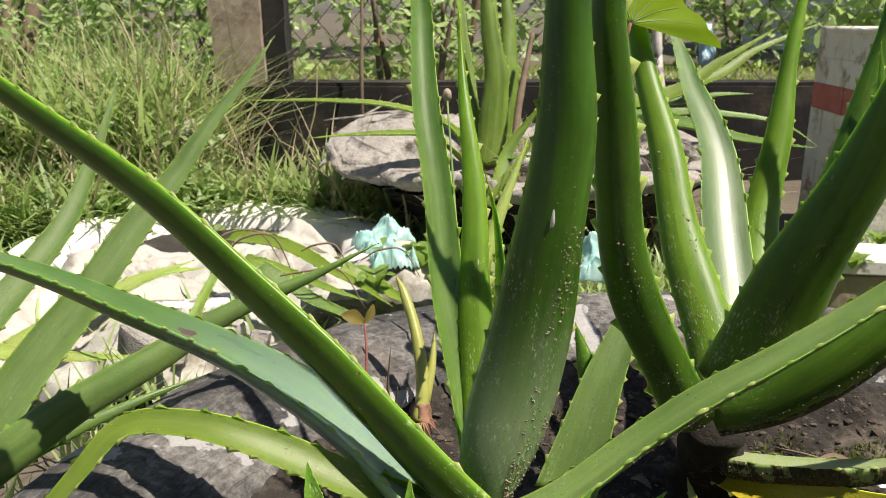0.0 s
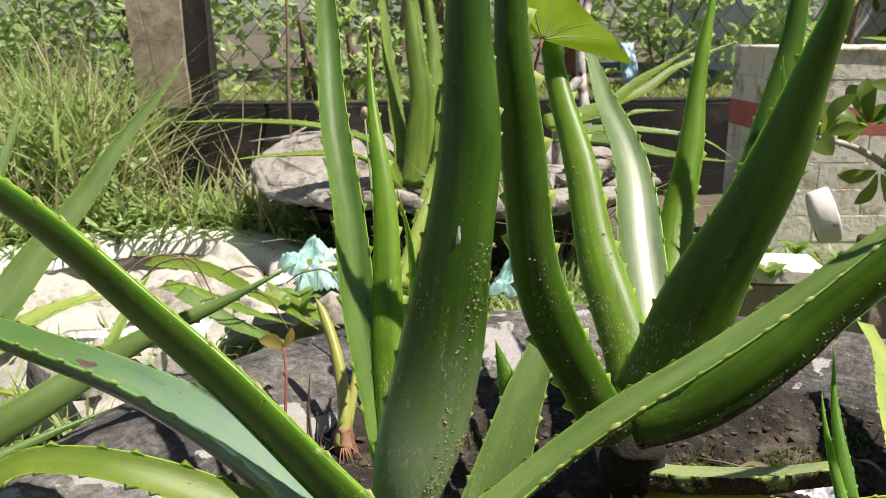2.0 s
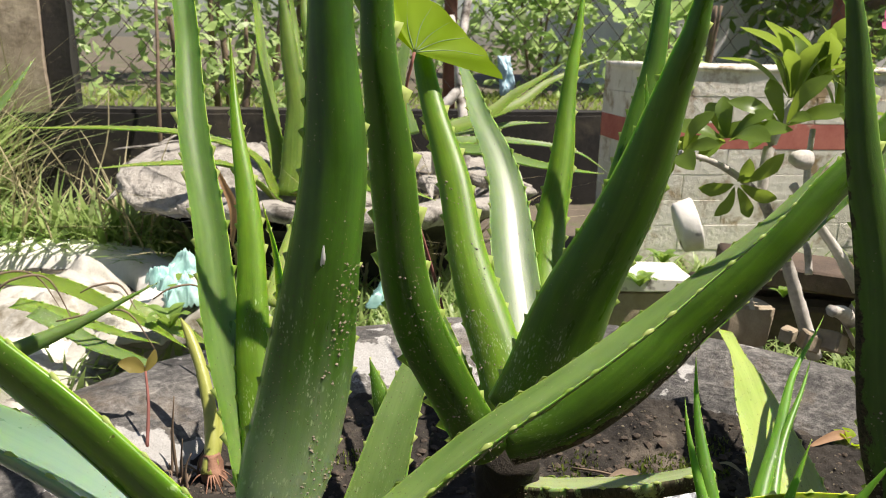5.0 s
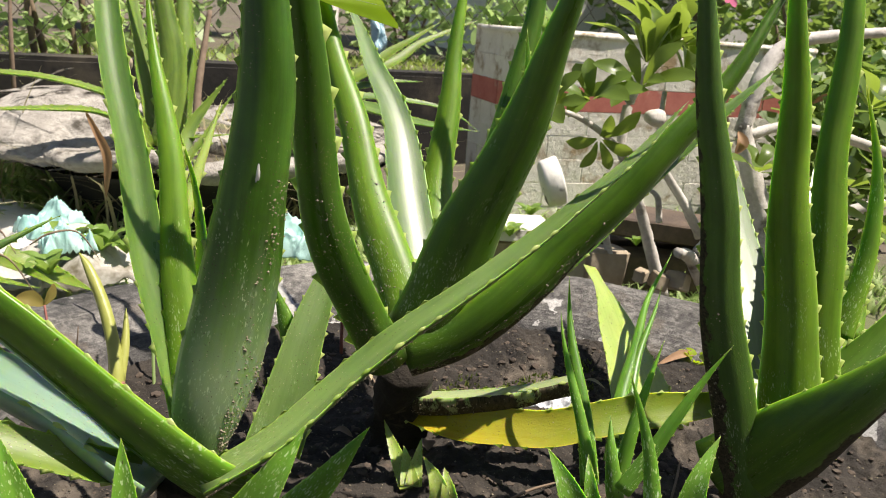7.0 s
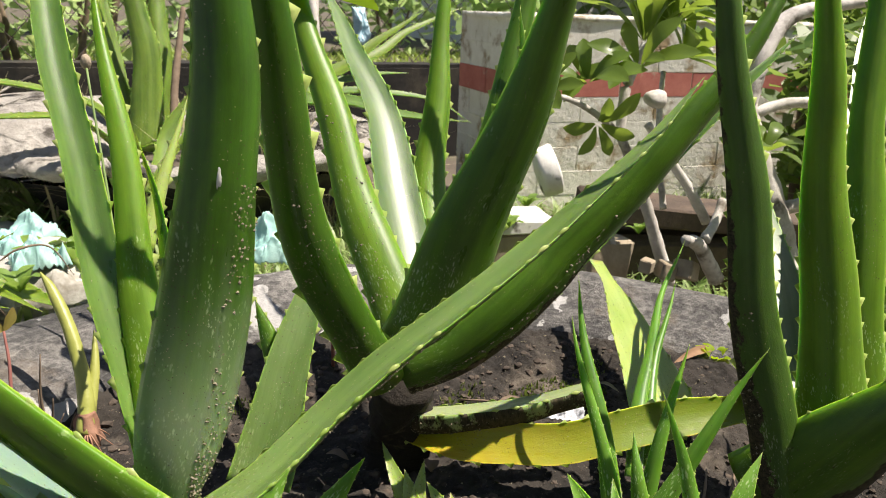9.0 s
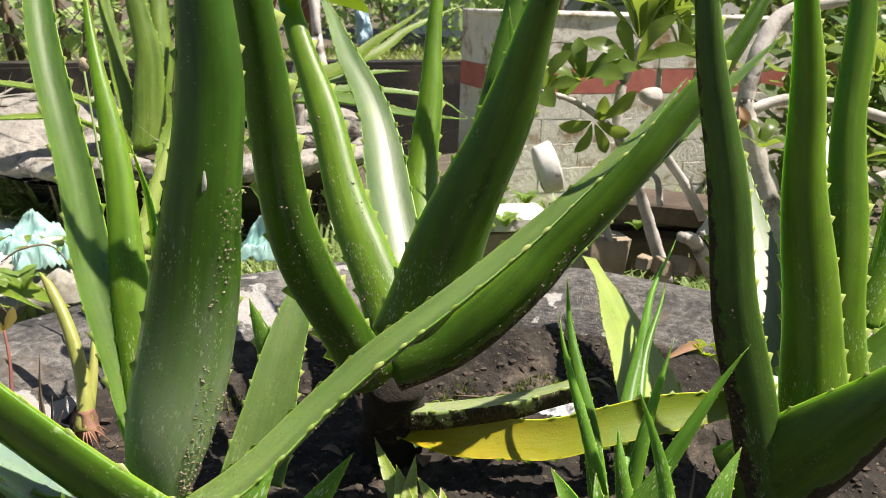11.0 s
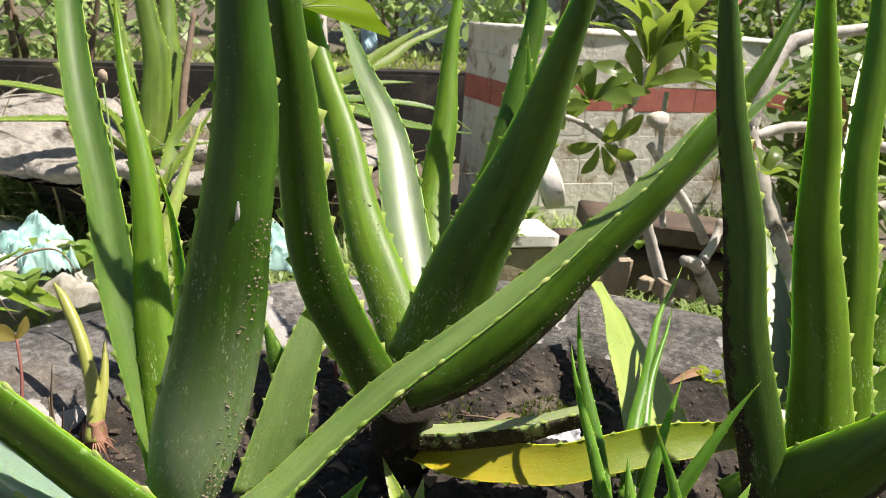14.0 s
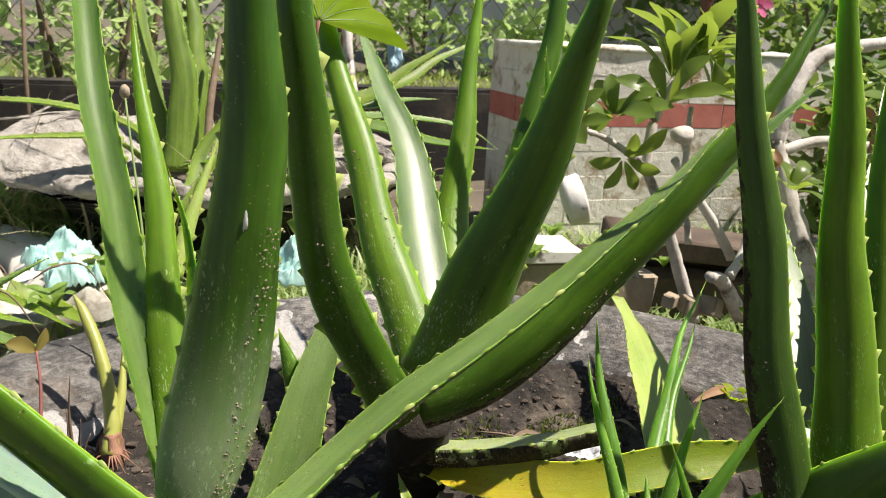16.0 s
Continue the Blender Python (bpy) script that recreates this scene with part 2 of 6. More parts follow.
M_GRIT = surface("sand_grit", (0.07, 0.055, 0.035), (0.34, 0.30, 0.21), scale=300, fine=900, rough=0.9, relief=0.0)
# White glint on the large leaf, painted as a small pale patch.
M_GLINT = surface("pale_glint", (0.50, 0.50, 0.46), (0.72, 0.72, 0.68), scale=200, rough=0.7, relief=0.1)
M_ROT = surface("brown_rot_spot", (0.02, 0.012, 0.014), (0.16, 0.10, 0.09), scale=160, fine=400, rough=0.7, relief=0.3, dist=0.001)
M_GROUND = surface("trodden_earth", (0.045, 0.036, 0.026), (0.18, 0.148, 0.108), scale=3, fine=60, rough=0.95, relief=0.8, dist=0.01, stain=(0.09, 0.11, 0.04), stain_at=(0.52, 0.64), stain_scale=2.5)


def tyre_rubber():
    """Cracked, mouldy rubber: dried mud film, circular cracks, flakes of old white paint."""
    m, nt, bsdf, _ = nodes_of("weathered_rubber")
    vec = coords(nt)
    sep = nt.nodes.new("ShaderNodeSeparateXYZ")
    nt.links.new(vec, sep.inputs[0])
    flat = nt.nodes.new("ShaderNodeCombineXYZ")
    nt.links.new(sep.outputs["X"], flat.inputs["X"])
    nt.links.new(sep.outputs["Y"], flat.inputs["Y"])
    ln = nt.nodes.new("ShaderNodeVectorMath")
    ln.operation = "LENGTH"
    nt.links.new(flat.outputs[0], ln.inputs[0])
    broad, grain = noise_node(nt, 7, 5, 0.65, vec), noise_node(nt, 120, 6, 0.7, vec)
    warp = nt.nodes.new("ShaderNodeMath")
    warp.operation = "MULTIPLY_ADD"
    warp.inputs[1].default_value = 0.03
    nt.links.new(broad.outputs[0], warp.inputs[0])
    nt.links.new(ln.outputs["Value"], warp.inputs[2])
    ringv = nt.nodes.new("ShaderNodeCombineXYZ")
    nt.links.new(warp.outputs[0], ringv.inputs["X"])
    rings = noise_node(nt, 260, 4, 0.75, ringv.outputs[0])
    tone = mix(nt, 0.5, broad.outputs[0], mix(nt, 0.5, grain.outputs[0], rings.outputs[0]))
    col = ramp(nt, tone, [(0.36, (0.016, 0.016, 0.016)), (0.48, (0.125, 0.121, 0.114)), (0.62, (0.42, 0.405, 0.375))])
    pitted = noise_node(nt, 60, 8, 0.8, vec)
    col = mix(nt, 0.60, col, ramp(nt, pitted.outputs[0], [(0.36, (0.12, 0.12, 0.12)), (0.62, (1.0, 0.98, 0.94))]), "MULTIPLY")
    tone = mix(nt, 0.5, tone, pitted.outputs[0])
    mud = noise_node(nt, 11, 6, 0.7, vec)
    col = mix(nt, ramp(nt, mud.outputs[0], [(0.55, (0, 0, 0)), (0.68, (0.8, 0.8, 0.8))]), col, (0.16, 0.125, 0.09))
    flake = noise_node(nt, 13, 8, 0.58, vec)
    area = noise_node(nt, 4.6, 2, 0.5, vec)
    fl = mix(nt, 0.36, flake.outputs[0], area.outputs[0])
    col = mix(nt, ramp(nt, fl, [(0.556, (0, 0, 0)), (0.562, (1, 1, 1))]), col, mix(nt, grain.outputs[0], (0.34, 0.335, 0.32), (0.62, 0.61, 0.58)))
    nt.links.new(col, bsdf.inputs["Base Color"])
    bsdf.inputs["Roughness"].default_value = 0.72
    bump(nt, bsdf, tone, 1.0, 0.010)
    return m


M_RUBBER = tyre_rubber()
# Black of the mouldy wall; on the basin it paints the shade underneath.
M_MOULD_AND_SHADE = surface("mouldy_and_shaded_black_concrete", (0.006, 0.006, 0.005), (0.032, 0.029, 0.024), scale=5, fine=80, rough=0.9, relief=0.8, stain=(0.070, 0.060, 0.042), stain_at=(0.57, 0.70), stain_scale=4.0)
M_PILLAR = surface("stained_concrete", (0.20, 0.155, 0.105), (0.54, 0.45, 0.34), scale=9, fine=70, rough=0.9, relief=1.0, stain=(0.10, 0.072, 0.045), stain_at=(0.50, 0.66), stain_scale=7)
M_LIME = surface("flaking_limewash", (0.66, 0.62, 0.53), (0.90, 0.87, 0.79), scale=9, fine=80, rough=0.9, relief=1.0, dist=0.008, stain=(0.34, 0.25, 0.14), stain_at=(0.54, 0.66), stain_scale=14)
M_REDBAND = surface("faded_red_paint", (0.40, 0.10, 0.08), (0.60, 0.22, 0.17), scale=12, fine=70, rough=0.85, stain=(0.5, 0.42, 0.32), stain_at=(0.6, 0.7), stain_scale=14)
M_ROCK = surface("pale_rock", (0.19, 0.175, 0.15), (0.58, 0.55, 0.49), scale=11, fine=70, rough=0.9, relief=1.0, dist=0.02, stain=(0.07, 0.062, 0.048), stain_at=(0.52, 0.64), stain_scale=11)
M_WIRE = surface("rusty_wire", (0.05, 0.04, 0.035), (0.12, 0.09, 0.07), rough=0.6)
M_GRASS = thin_leaf("grass_blade", (0.15, 0.26, 0.060), (0.48, 0.58, 0.25), (0.54, 0.72, 0.22))
M_LEAF = thin_leaf("bush_leaf", (0.06, 0.14, 0.025), (0.22, 0.32, 0.08), (0.36, 0.50, 0.08))


# ---- mesh helpers ----
def part(name, bm, material, parent=None, label="", smooth=True):
    me = bpy.data.meshes.new(name)
    if isinstance(bm, tuple):
        me.from_pydata(*bm)
        me.validate()
    else:
        bm.to_mesh(me)
        bm.free()
    for p in me.polygons:
        p.use_smooth = smooth
    me.materials.append(material)
    ob = new(name, me)
    if parent is not None:
        ob.parent = parent
    if label:
        ob["label"] = label
    return ob


def thing(name, label, category, group="", at=(0, 0, 0)):
    ob = new(name)
    ob.location = at
    ob.empty_display_size = 0.02
    return tagged(ob, label, category, group)


def spline(points, n):
    """Catmull-Rom through the points, n+1 samples."""
    p = [Vector(q) for q in points]
    p = [p[0] * 2 - p[1]] + p + [p[-1] * 2 - p[-2]]
    segs = len(p) - 3
    out = []
    for i in range(n + 1):
        u = i / n * segs
        k = min(int(u), segs - 1)
        t = u - k
        a, b, c, d = p[k:k + 4]
        out.append(0.5 * (2 * b + (c - a) * t + (2 * a - 5 * b + 4 * c - d) * t * t + (3 * b - a - 3 * c + d) * t ** 3))
    return out


def leaf_frames(points, face, n):
    path = spline(points, n)
    s = [0.0]
    for a, b in zip(path, path[1:]):
        s.append(s[-1] + (b - a).length)
    out = []
    for i, p in enumerate(path):
        tan = (path[min(i + 1, n)] - path[max(i - 1, 0)]).normalized()
        side = tan.cross(Vector(face)).normalized()
        out.append((p, tan, side, side.cross(tan).normalized(), s[i], s[i] / s[-1]))
    return out, s[-1]


def aloe_leaf(plant, points, width, face, q=1.4, material=None, thick=0.28, channel=0.22, teeth=True, name="leaf", label="", step=0.019, blunt=0.0, bite=0.0034, wob=1.0, grit=None, skin_mark=None, pinch=1.0):
    """A fleshy aloe leaf: channelled upper face (towards face), rounded underside, a row of teeth on each margin."""
    origin = Vector(plant.location)
    n = 40 if len(points) > 3 else 20
    rings, length = leaf_frames(points, face, n)
    rnd = random.Random(round(sum(points[0]) * 1e4))
    verts, faces, uvs, spans = [], [], [], []
    us = [math.cos(math.pi * k / 12) for k in range(13)]
    prof = [(u, 1) for u in us] + [(u, 0) for u in reversed(us[1:-1])]
    m = len(prof)
    wave = rnd.uniform(0, 6)
    edge = []

    def foot(f):
        return pinch + (1 - pinch) * math.sin(min(f / 0.16, 1.0) * math.pi / 2)

    for p, tan, side, up, s, f in rings:
        g = max(1 - f ** q, 0.0)
        g = max(g, blunt) + 0.002
        g *= foot(f)
        half = width / 2 * g * (1 + 0.025 * wob * math.sin(s * 60 + wave))
        deep = width * thick * (0.35 * g + 0.65 * g ** 0.8)
        sway = side * (0.0012 * wob * math.sin(s * 45 + wave))
        for u, lower in prof:
            h = -channel * half * (1 - u * u) if not lower else -deep * (1 - u * u) ** 0.62
            verts.append(p + side * (half * u) + up * h + sway - origin)
            uvs.append((u * half + (0.5 if lower else 0.0), s))
            spans.append((u * 0.5 + 0.5, f))
        edge.append((p + sway - origin, side, tan, up, half, s))
    for i in range(n):
        for k in range(m):
            a, b = i * m + k, i * m + (k + 1) % m
            faces.append((a, b, b + m, a + m))
    faces.append(tuple(range(m - 1, -1, -1)))
    faces.append(tuple(n * m + k for k in range(m)))
    ob = part(name, (verts, [], faces), material or M_ALOE, plant, label)
    uvl = ob.data.uv_layers.new(name="skin")
    for lp in ob.data.loops:
        uvl.data[lp.index].uv = uvs[lp.vertex_index]
    uvl = ob.data.uv_layers.new(name="span")
    for lp in ob.data.loops:
        uvl.data[lp.index].uv = spans[lp.vertex_index]
    def on_skin(f, u, lower):
        """A point of the skin, its outward normal and the two ways along it."""
        x = min(max(f * n, 0.0), n - 0.001)
        k = int(x)
        c = [p.lerp(q, x - k) for p, q in zip(rings[k][:4], rings[k + 1][:4])]
        f = rings[k][5] + (rings[k + 1][5] - rings[k][5]) * (x - k)
        g = (max(1 - f ** q, blunt) + 0.002) * foot(f)
        half, deep = width / 2 * g, width * thick * (0.35 * g + 0.65 * g ** 0.8)

        def at_u(v):
            h = -deep * max(1 - v * v, 0.0) ** 0.62 if lower else -channel * half * (1 - v * v)
            return c[0] + c[2] * (half * v) + c[3] * h
        across = (at_u(min(u + 0.03, 1)) - at_u(max(u - 0.03, -1))).normalized()
        nrm = across.cross(c[1]).normalized()
        if nrm.dot(c[3]) * (-1 if lower else 1) < 0:
            nrm = -nrm
        return at_u(u) - origin, nrm, across, c[1]

    if grit:
        count, f0, f1, u0, u1, lower = grit
        gv, gf = [], []
        for _ in range(count):
            p, nm, ac, tn = on_skin(f0 + (f1 - f0) * rnd.random() ** 1.4, u0 + (u1 - u0) * rnd.random() ** 0.7, lower)
            r = 0.00035 + 0.0008 * rnd.random() ** 3
            i0 = len(gv)
            gv += [p + ac * r * rnd.uniform(0.7, 1.4), p + tn * r * rnd.uniform(0.7, 1.4), p - ac * r, p - tn * r, p + nm * r * rnd.uniform(0.5, 1.1)]
            gf += [(i0, i0 + 1, i0 + 4), (i0 + 1, i0 + 2, i0 + 4), (i0 + 2, i0 + 3, i0 + 4), (i0 + 3, i0, i0 + 4)]
        tagged(part("grit", (gv, [], gf), M_GRIT, ob, smooth=False), kind="stuff")
    if skin_mark:
        f, u, lower, long, wide, mat = skin_mark
        p, nm, ac, tn = on_skin(f, u, lower)
        sv, sf = [p + nm * 0.0016], []
        for k in range(14):
            a = 2 * math.pi * k / 14
            w = 1 + 0.25 * math.sin(3 * a + 1) + rnd.uniform(-0.12, 0.12)
            sv.append(p + tn * (long * w * math.cos(a)) + ac * (wide * w * math.sin(a)) + nm * 0.0006)
            sf.append((0, 1 + k, 1 + (k + 1) % 14))
        part("skin_mark", (sv, [], sf), mat, ob)
    if teeth:
        tv, tf = [], []
        for sgn in (-1, 1):
            nxt = step * rnd.uniform(0.4, 1.2)
            for (p, sd, tn, up, h, s), (p2, _, _, _, h2, s2) in zip(edge, edge[1:]):
                while s <= nxt < s2:
                    k = (nxt - s) / (s2 - s)
                    hw = h + (h2 - h) * k
                    c = p.lerp(p2, k) + sd * (sgn * hw * 0.975)
                    r = bite * (0.45 + 0.55 * min(1, hw / (width * 0.4))) * rnd.uniform(0.7, 1.25)
                    i0 = len(tv)
                    tip = c + sd * sgn * r * rnd.uniform(0.65, 0.95) + tn * r * rnd.uniform(0.2, 0.7) + up * r * 0.1
                    tv += [c - tn * r * 1.45 - sd * sgn * r * 0.1, c + up * r * 0.42, c + tn * r * 0.85 - sd * sgn * r * 0.1, c - up * r * 0.42, tip]
                    tf += [(i0, i0 + 1, i0 + 4), (i0 + 1, i0 + 2, i0 + 4), (i0 + 2, i0 + 3, i0 + 4), (i0 + 3, i0, i0 + 4)]
                    nxt += step * rnd.uniform(0.6, 1.5)
        if tv:
            tagged(part("teeth", (tv, [], tf), M_TOOTH, ob), kind="stuff")
    return ob


def box(bm, lo, hi):
    v = bmesh.ops.create_cube(bm, size=1)["verts"]
    c, s = [(a + b) / 2 for a, b in zip(lo, hi)], [b - a for a, b in zip(lo, hi)]
    bmesh.ops.scale(bm, vec=s, verts=v)
    bmesh.ops.translate(bm, vec=c, verts=v)
    return v


def roughen(bm, amp, freq, seed=0.0):
    for v in bm.verts:
        v.co += Vector(noise.noise_vector(v.co * freq + Vector((seed, seed * 2, 0)))) * amp


def tube(points, radii, sides=8, n=24, rough=0.0):
    """A tapered round stem through the points."""
    path = spline(points, n)
    rad = [r[0] for r in spline([(r, 0, 0) for r in radii], n)]
    verts, faces = [], []
    ref = Vector((0.31, 0.2, 0.93))
    for i, p in enumerate(path):
        tan = (path[min(i + 1, n)] - path[max(i - 1, 0)]).normalized()
        a = tan.cross(ref)
        if a.length < 0.05:
            a = tan.cross(Vector((1, 0, 0)))
        a.normalize()
        b = tan.cross(a)
        for k in range(sides):
            w = 2 * math.pi * k / sides
            r = rad[i] * (1 + rough * noise.noise(p * 60 + Vector((k, 0, 0))))
            verts.append(p + (a * math.cos(w) + b * math.sin(w)) * r)
    for i in range(n):
        for k in range(sides):
            a, b = i * sides + k, i * sides + (k + 1) % sides
            faces.append((a, b, b + sides, a + sides))
    faces += [tuple(range(sides - 1, -1, -1)), tuple(n * sides + k for k in range(sides))]
    return verts, [], faces


def lathe(profile, centre, sides=96, rough=0.0, freq=20.0, a0=0.0, a1=2 * math.pi):
    """A ring or bowl turned round the vertical through centre; the profile is (radius, height)."""
    cx, cy, cz = centre
    full = a1 - a0 > 6.2
    verts, faces, m = [], [], len(profile)
    count = sides if full else sides + 1
    for i in range(count):
        w = a0 + (a1 - a0) * i / sides
        for r, h in profile:
            v = Vector((cx + r * math.cos(w), cy + r * math.sin(w), cz + h))
            if rough:
                v += Vector(noise.noise_vector(v * freq)) * rough
            verts.append(v)
    for i in range(sides):
        j = (i + 1) % count
        for k in range(m - 1):
            faces.append((i * m + k, j * m + k, j * m + k + 1, i * m + k + 1))
    return verts, [], faces


GROUND = -0.10

# ---- setting: ground, wall, fence ----
def ground():
    bm = bmesh.new()
    xs = sorted({round(-3 + 0.05 * i, 3) for i in range(121)} | {-400, -60, -20, -8, -5, 5, 8, 20, 60, 400})
    ys = sorted({round(-0.6 + 0.05 * i, 3) for i in range(90)} | {-400, -60, -10, -3, -1.5, 5, 7, 10, 20, 60, 400})
    grid = [[bm.verts.new((x, y, GROUND + (0.02 * noise.noise(Vector((x * 3, y * 3, 0))) + 0.008 * noise.noise(Vector((x * 14, y * 14, 1))) if abs(x) < 4 and -1 < y < 5 else 0))) for x in xs] for y in ys]
    for r0, r1 in zip(grid, grid[1:]):
        for k in range(len(xs) - 1):
            bm.faces.new((r0[k], r0[k + 1], r1[k + 1], r1[k]))
    return tagged(part("ground", bm, M_GROUND), "trodden brown earth with weeds", "ground", kind="structure")


ground()


def low_wall():
    w = tagged(new("low_wall"), "low concrete wall black with mould", "wall", kind="structure")
    bm = bmesh.new()
    box(bm, (-2.6, 2.42, GROUND - 0.05), (3.2, 2.54, 0.20))
    bmesh.ops.bevel(bm, geom=bm.edges[:], offset=0.012, segments=2, affect="EDGES")
    bmesh.ops.subdivide_edges(bm, edges=[e for e in bm.edges if e.calc_length() > 1], cuts=50)
    roughen(bm, 0.004, 9)
    part("wall_body", bm, M_MOULD_AND_SHADE, w, smooth=False)


low_wall()


def pillar(name, label, where, half, material, turn):
    p = thing(name, label, "pillar", at=where)
    bm = bmesh.new()
    n, m = 40, 6
    ring = [(-1, -1), (-0.3, -1), (0.3, -1), (1, -1), (1, 0), (1, 1), (0, 1), (-1, 1), (-1, 0)]
    rows = [[bm.verts.new(Vector((x * half[0], y * half[1], -0.02 + 1.5 * i / n)) + Vector(noise.noise_vector(Vector((x * 2 + where[0] * 9, y * 2, i * 0.4)))) * 0.006) for x, y in ring] for i in range(n + 1)]
    for r0, r1 in zip(rows, rows[1:]):
        for k in range(len(ring)):
            j = (k + 1) % len(ring)
            bm.faces.new((r0[k], r0[j], r1[j], r1[k]))
    part("shaft", bm, material, p).data.set_sharp_from_angle(angle=radians(40))
    p.rotation_euler = (0, radians(-1.2), radians(turn))


pillar("fence_pillar", "square weathered concrete fence pillar, stained brown", (-0.598, 2.505, GROUND), (0.074, 0.078), M_PILLAR, 0)
# Extra post, added to stand in for the pillar's own dark, shaded right side.
pillar("pillar_dark_side", "added black post standing in for the pillar's shaded side", (-0.494, 2.515, GROUND), (0.032, 0.06), M_MOULD_AND_SHADE, 3)

# ---- tyre planter with soil ----
TC = (0.208, 0.389)
tyre = thing("tyre_planter", "old truck tyre lying flat, weathered black rubber with flaked white paint", "planter", at=(*TC, GROUND))
PROFILE = [(0.345, 0.105), (0.345, 0.135), (0.357, 0.146), (0.372, 0.150), (0.378, 0.157), (0.405, 0.170), (0.410, 0.168), (0.445, 0.182), (0.449, 0.187), (0.480, 0.188), (0.484, 0.184), (0.515, 0.178), (0.536, 0.163), (0.549, 0.138), (0.554, 0.10), (0.555, 0.05), (0.552, 0.02), (0.53, -0.03)]
for nm, span in (("bead", PROFILE[:6]), ("sidewall", PROFILE[5:13]), ("tread", PROFILE[12:])):
    part(nm, lathe(span, (0, 0, 0), 180, 0.005, 14), M_RUBBER, tyre)


def soil_height(x, y):
    r = math.hypot(x - TC[0], y - TC[1])
    z = 0.030 + 0.014 * noise.noise(Vector((x * 9, y * 9, 3))) + 0.006 * noise.noise(Vector((x * 30, y * 30, 5)))
    z += 0.004 * abs(noise.noise(Vector((x * 55, y * 55, 2)))) + 0.003 * noise.noise(Vector((x * 130, y * 130, 7))) + 0.002 * noise.noise(Vector((x * 300, y * 300, 9)))
    return z + 0.022 * max(0, (r - 0.24) / 0.12)


def soil():
    bm = bmesh.new()
    n = 250
    size = 0.372
    grid = []
    for j in range(n + 1):
        row = []
        for i in range(n + 1):
            a, b = 2 * i / n - 1, 2 * j / n - 1
            x, y = a * math.sqrt(1 - b * b / 2) * size + TC[0], b * math.sqrt(1 - a * a / 2) * size + TC[1]
            row.append(bm.verts.new((x, y, soil_height(x, y))))
        grid.append(row)
    for j in range(n):
        for i in range(n):
            bm.faces.new((grid[j][i], grid[j][i + 1], grid[j + 1][i + 1], grid[j + 1][i]))
    return tagged(part("planting_soil", bm, M_SOIL), "damp dark crumbly soil filling the tyre", "soil", kind="stuff")


soil()

# ---- aloes in the tyre ----

plant_a = thing("aloe_plant", "large green aloe with long toothed leaves in the tyre", "aloe plant", "aloes in the tyre", at=(0.017, 0.397, 0.030))
aloe_leaf(plant_a, [(0.024, 0.389, 0.140), (0.030, 0.393, 0.165), (0.039, 0.400, 0.204), (0.053, 0.402, 0.268), (0.060, 0.402, 0.330), (0.061, 0.404, 0.391), (0.062, 0.405, 0.428), (0.066, 0.409, 0.568)], 0.056, (-0.12, 0.99, 0.05), q=1.1, thick=0.50, grit=(420, 0.03, 0.5, -0.95, -0.1, 1), skin_mark=(0.505, 0.30, 1, 0.0048, 0.0011, M_GLINT), material=M_ALOE_SANDY, pinch=0.45)
aloe_leaf(plant_a, [(0.024, 0.417, 0.130), (0.006, 0.468, 0.223), (-0.007, 0.512, 0.314), (-0.014, 0.550, 0.387), (-0.018, 0.565, 0.432), (-0.030, 0.609, 0.564)], 0.023, (0.30, -0.80, 0.45), q=2.40, channel=0.42, material=M_ALOE_STREAKED)
aloe_leaf(plant_a, [(0.024, 0.424, 0.137), (0.022, 0.468, 0.215), (0.018, 0.515, 0.307), (0.012, 0.558, 0.379), (0.009, 0.567, 0.403)], 0.026, (0.06, 0.98, -0.18), q=1.50, material=M_ALOE_CLEAR)
aloe_leaf(plant_a, [(0.024, 0.445, 0.148), (0.036, 0.482, 0.209), (0.035, 0.511, 0.263), (0.028, 0.532, 0.301)], 0.015, (-0.60, -0.70, 0.20), q=1.50)
aloe_leaf(plant_a, [(0.042, 0.391, 0.119), (0.021, 0.381, 0.138), (-0.066, 0.415, 0.218), (-0.161, 0.449, 0.296), (-0.260, 0.478, 0.359), (-0.303, 0.490, 0.381), (-0.424, 0.524, 0.443)], 0.044, (0.28, 0.70, 0.65), q=1.89, thick=0.32)
aloe_leaf(plant_a, [(0.005, 0.390, 0.132), (-0.078, 0.445, 0.178), (-0.170, 0.494, 0.201), (-0.279, 0.533, 0.226), (-0.370, 0.559, 0.244), (-0.502, 0.597, 0.270)], 0.048, (0.10, 0.12, 0.97), q=1.27, thick=0.45, channel=0.34, skin_mark=(0.4, 0.1, 0, 0.007, 0.004, M_ROT), material=M_ALOE_WAX_SHEEN)
aloe_leaf(plant_a, [(0.020, 0.363, 0.137), (0.061, 0.370, 0.155), (0.100, 0.383, 0.177), (0.139, 0.389, 0.202), (0.174, 0.393, 0.222), (0.210, 0.399, 0.241), (0.241, 0.404, 0.258), (0.273, 0.411, 0.278), (0.319, 0.420, 0.309), (0.364, 0.432, 0.342)], 0.029, (-0.52, 0.05, 0.86), q=2.8, thick=0.26, grit=(900, 0.0, 0.5, 0.05, 0.92, 1), material=M_ALOE_DUSTY)
aloe_leaf(plant_a, [(-0.007, 0.395, 0.129), (-0.100, 0.393, 0.171), (-0.150, 0.398, 0.183), (-0.181, 0.396, 0.179), (-0.208, 0.377, 0.149), (-0.298, 0.323, 0.047)], 0.022, (-0.10, -0.50, 0.85), q=1.60, material=M_ALOE_OLIVE)
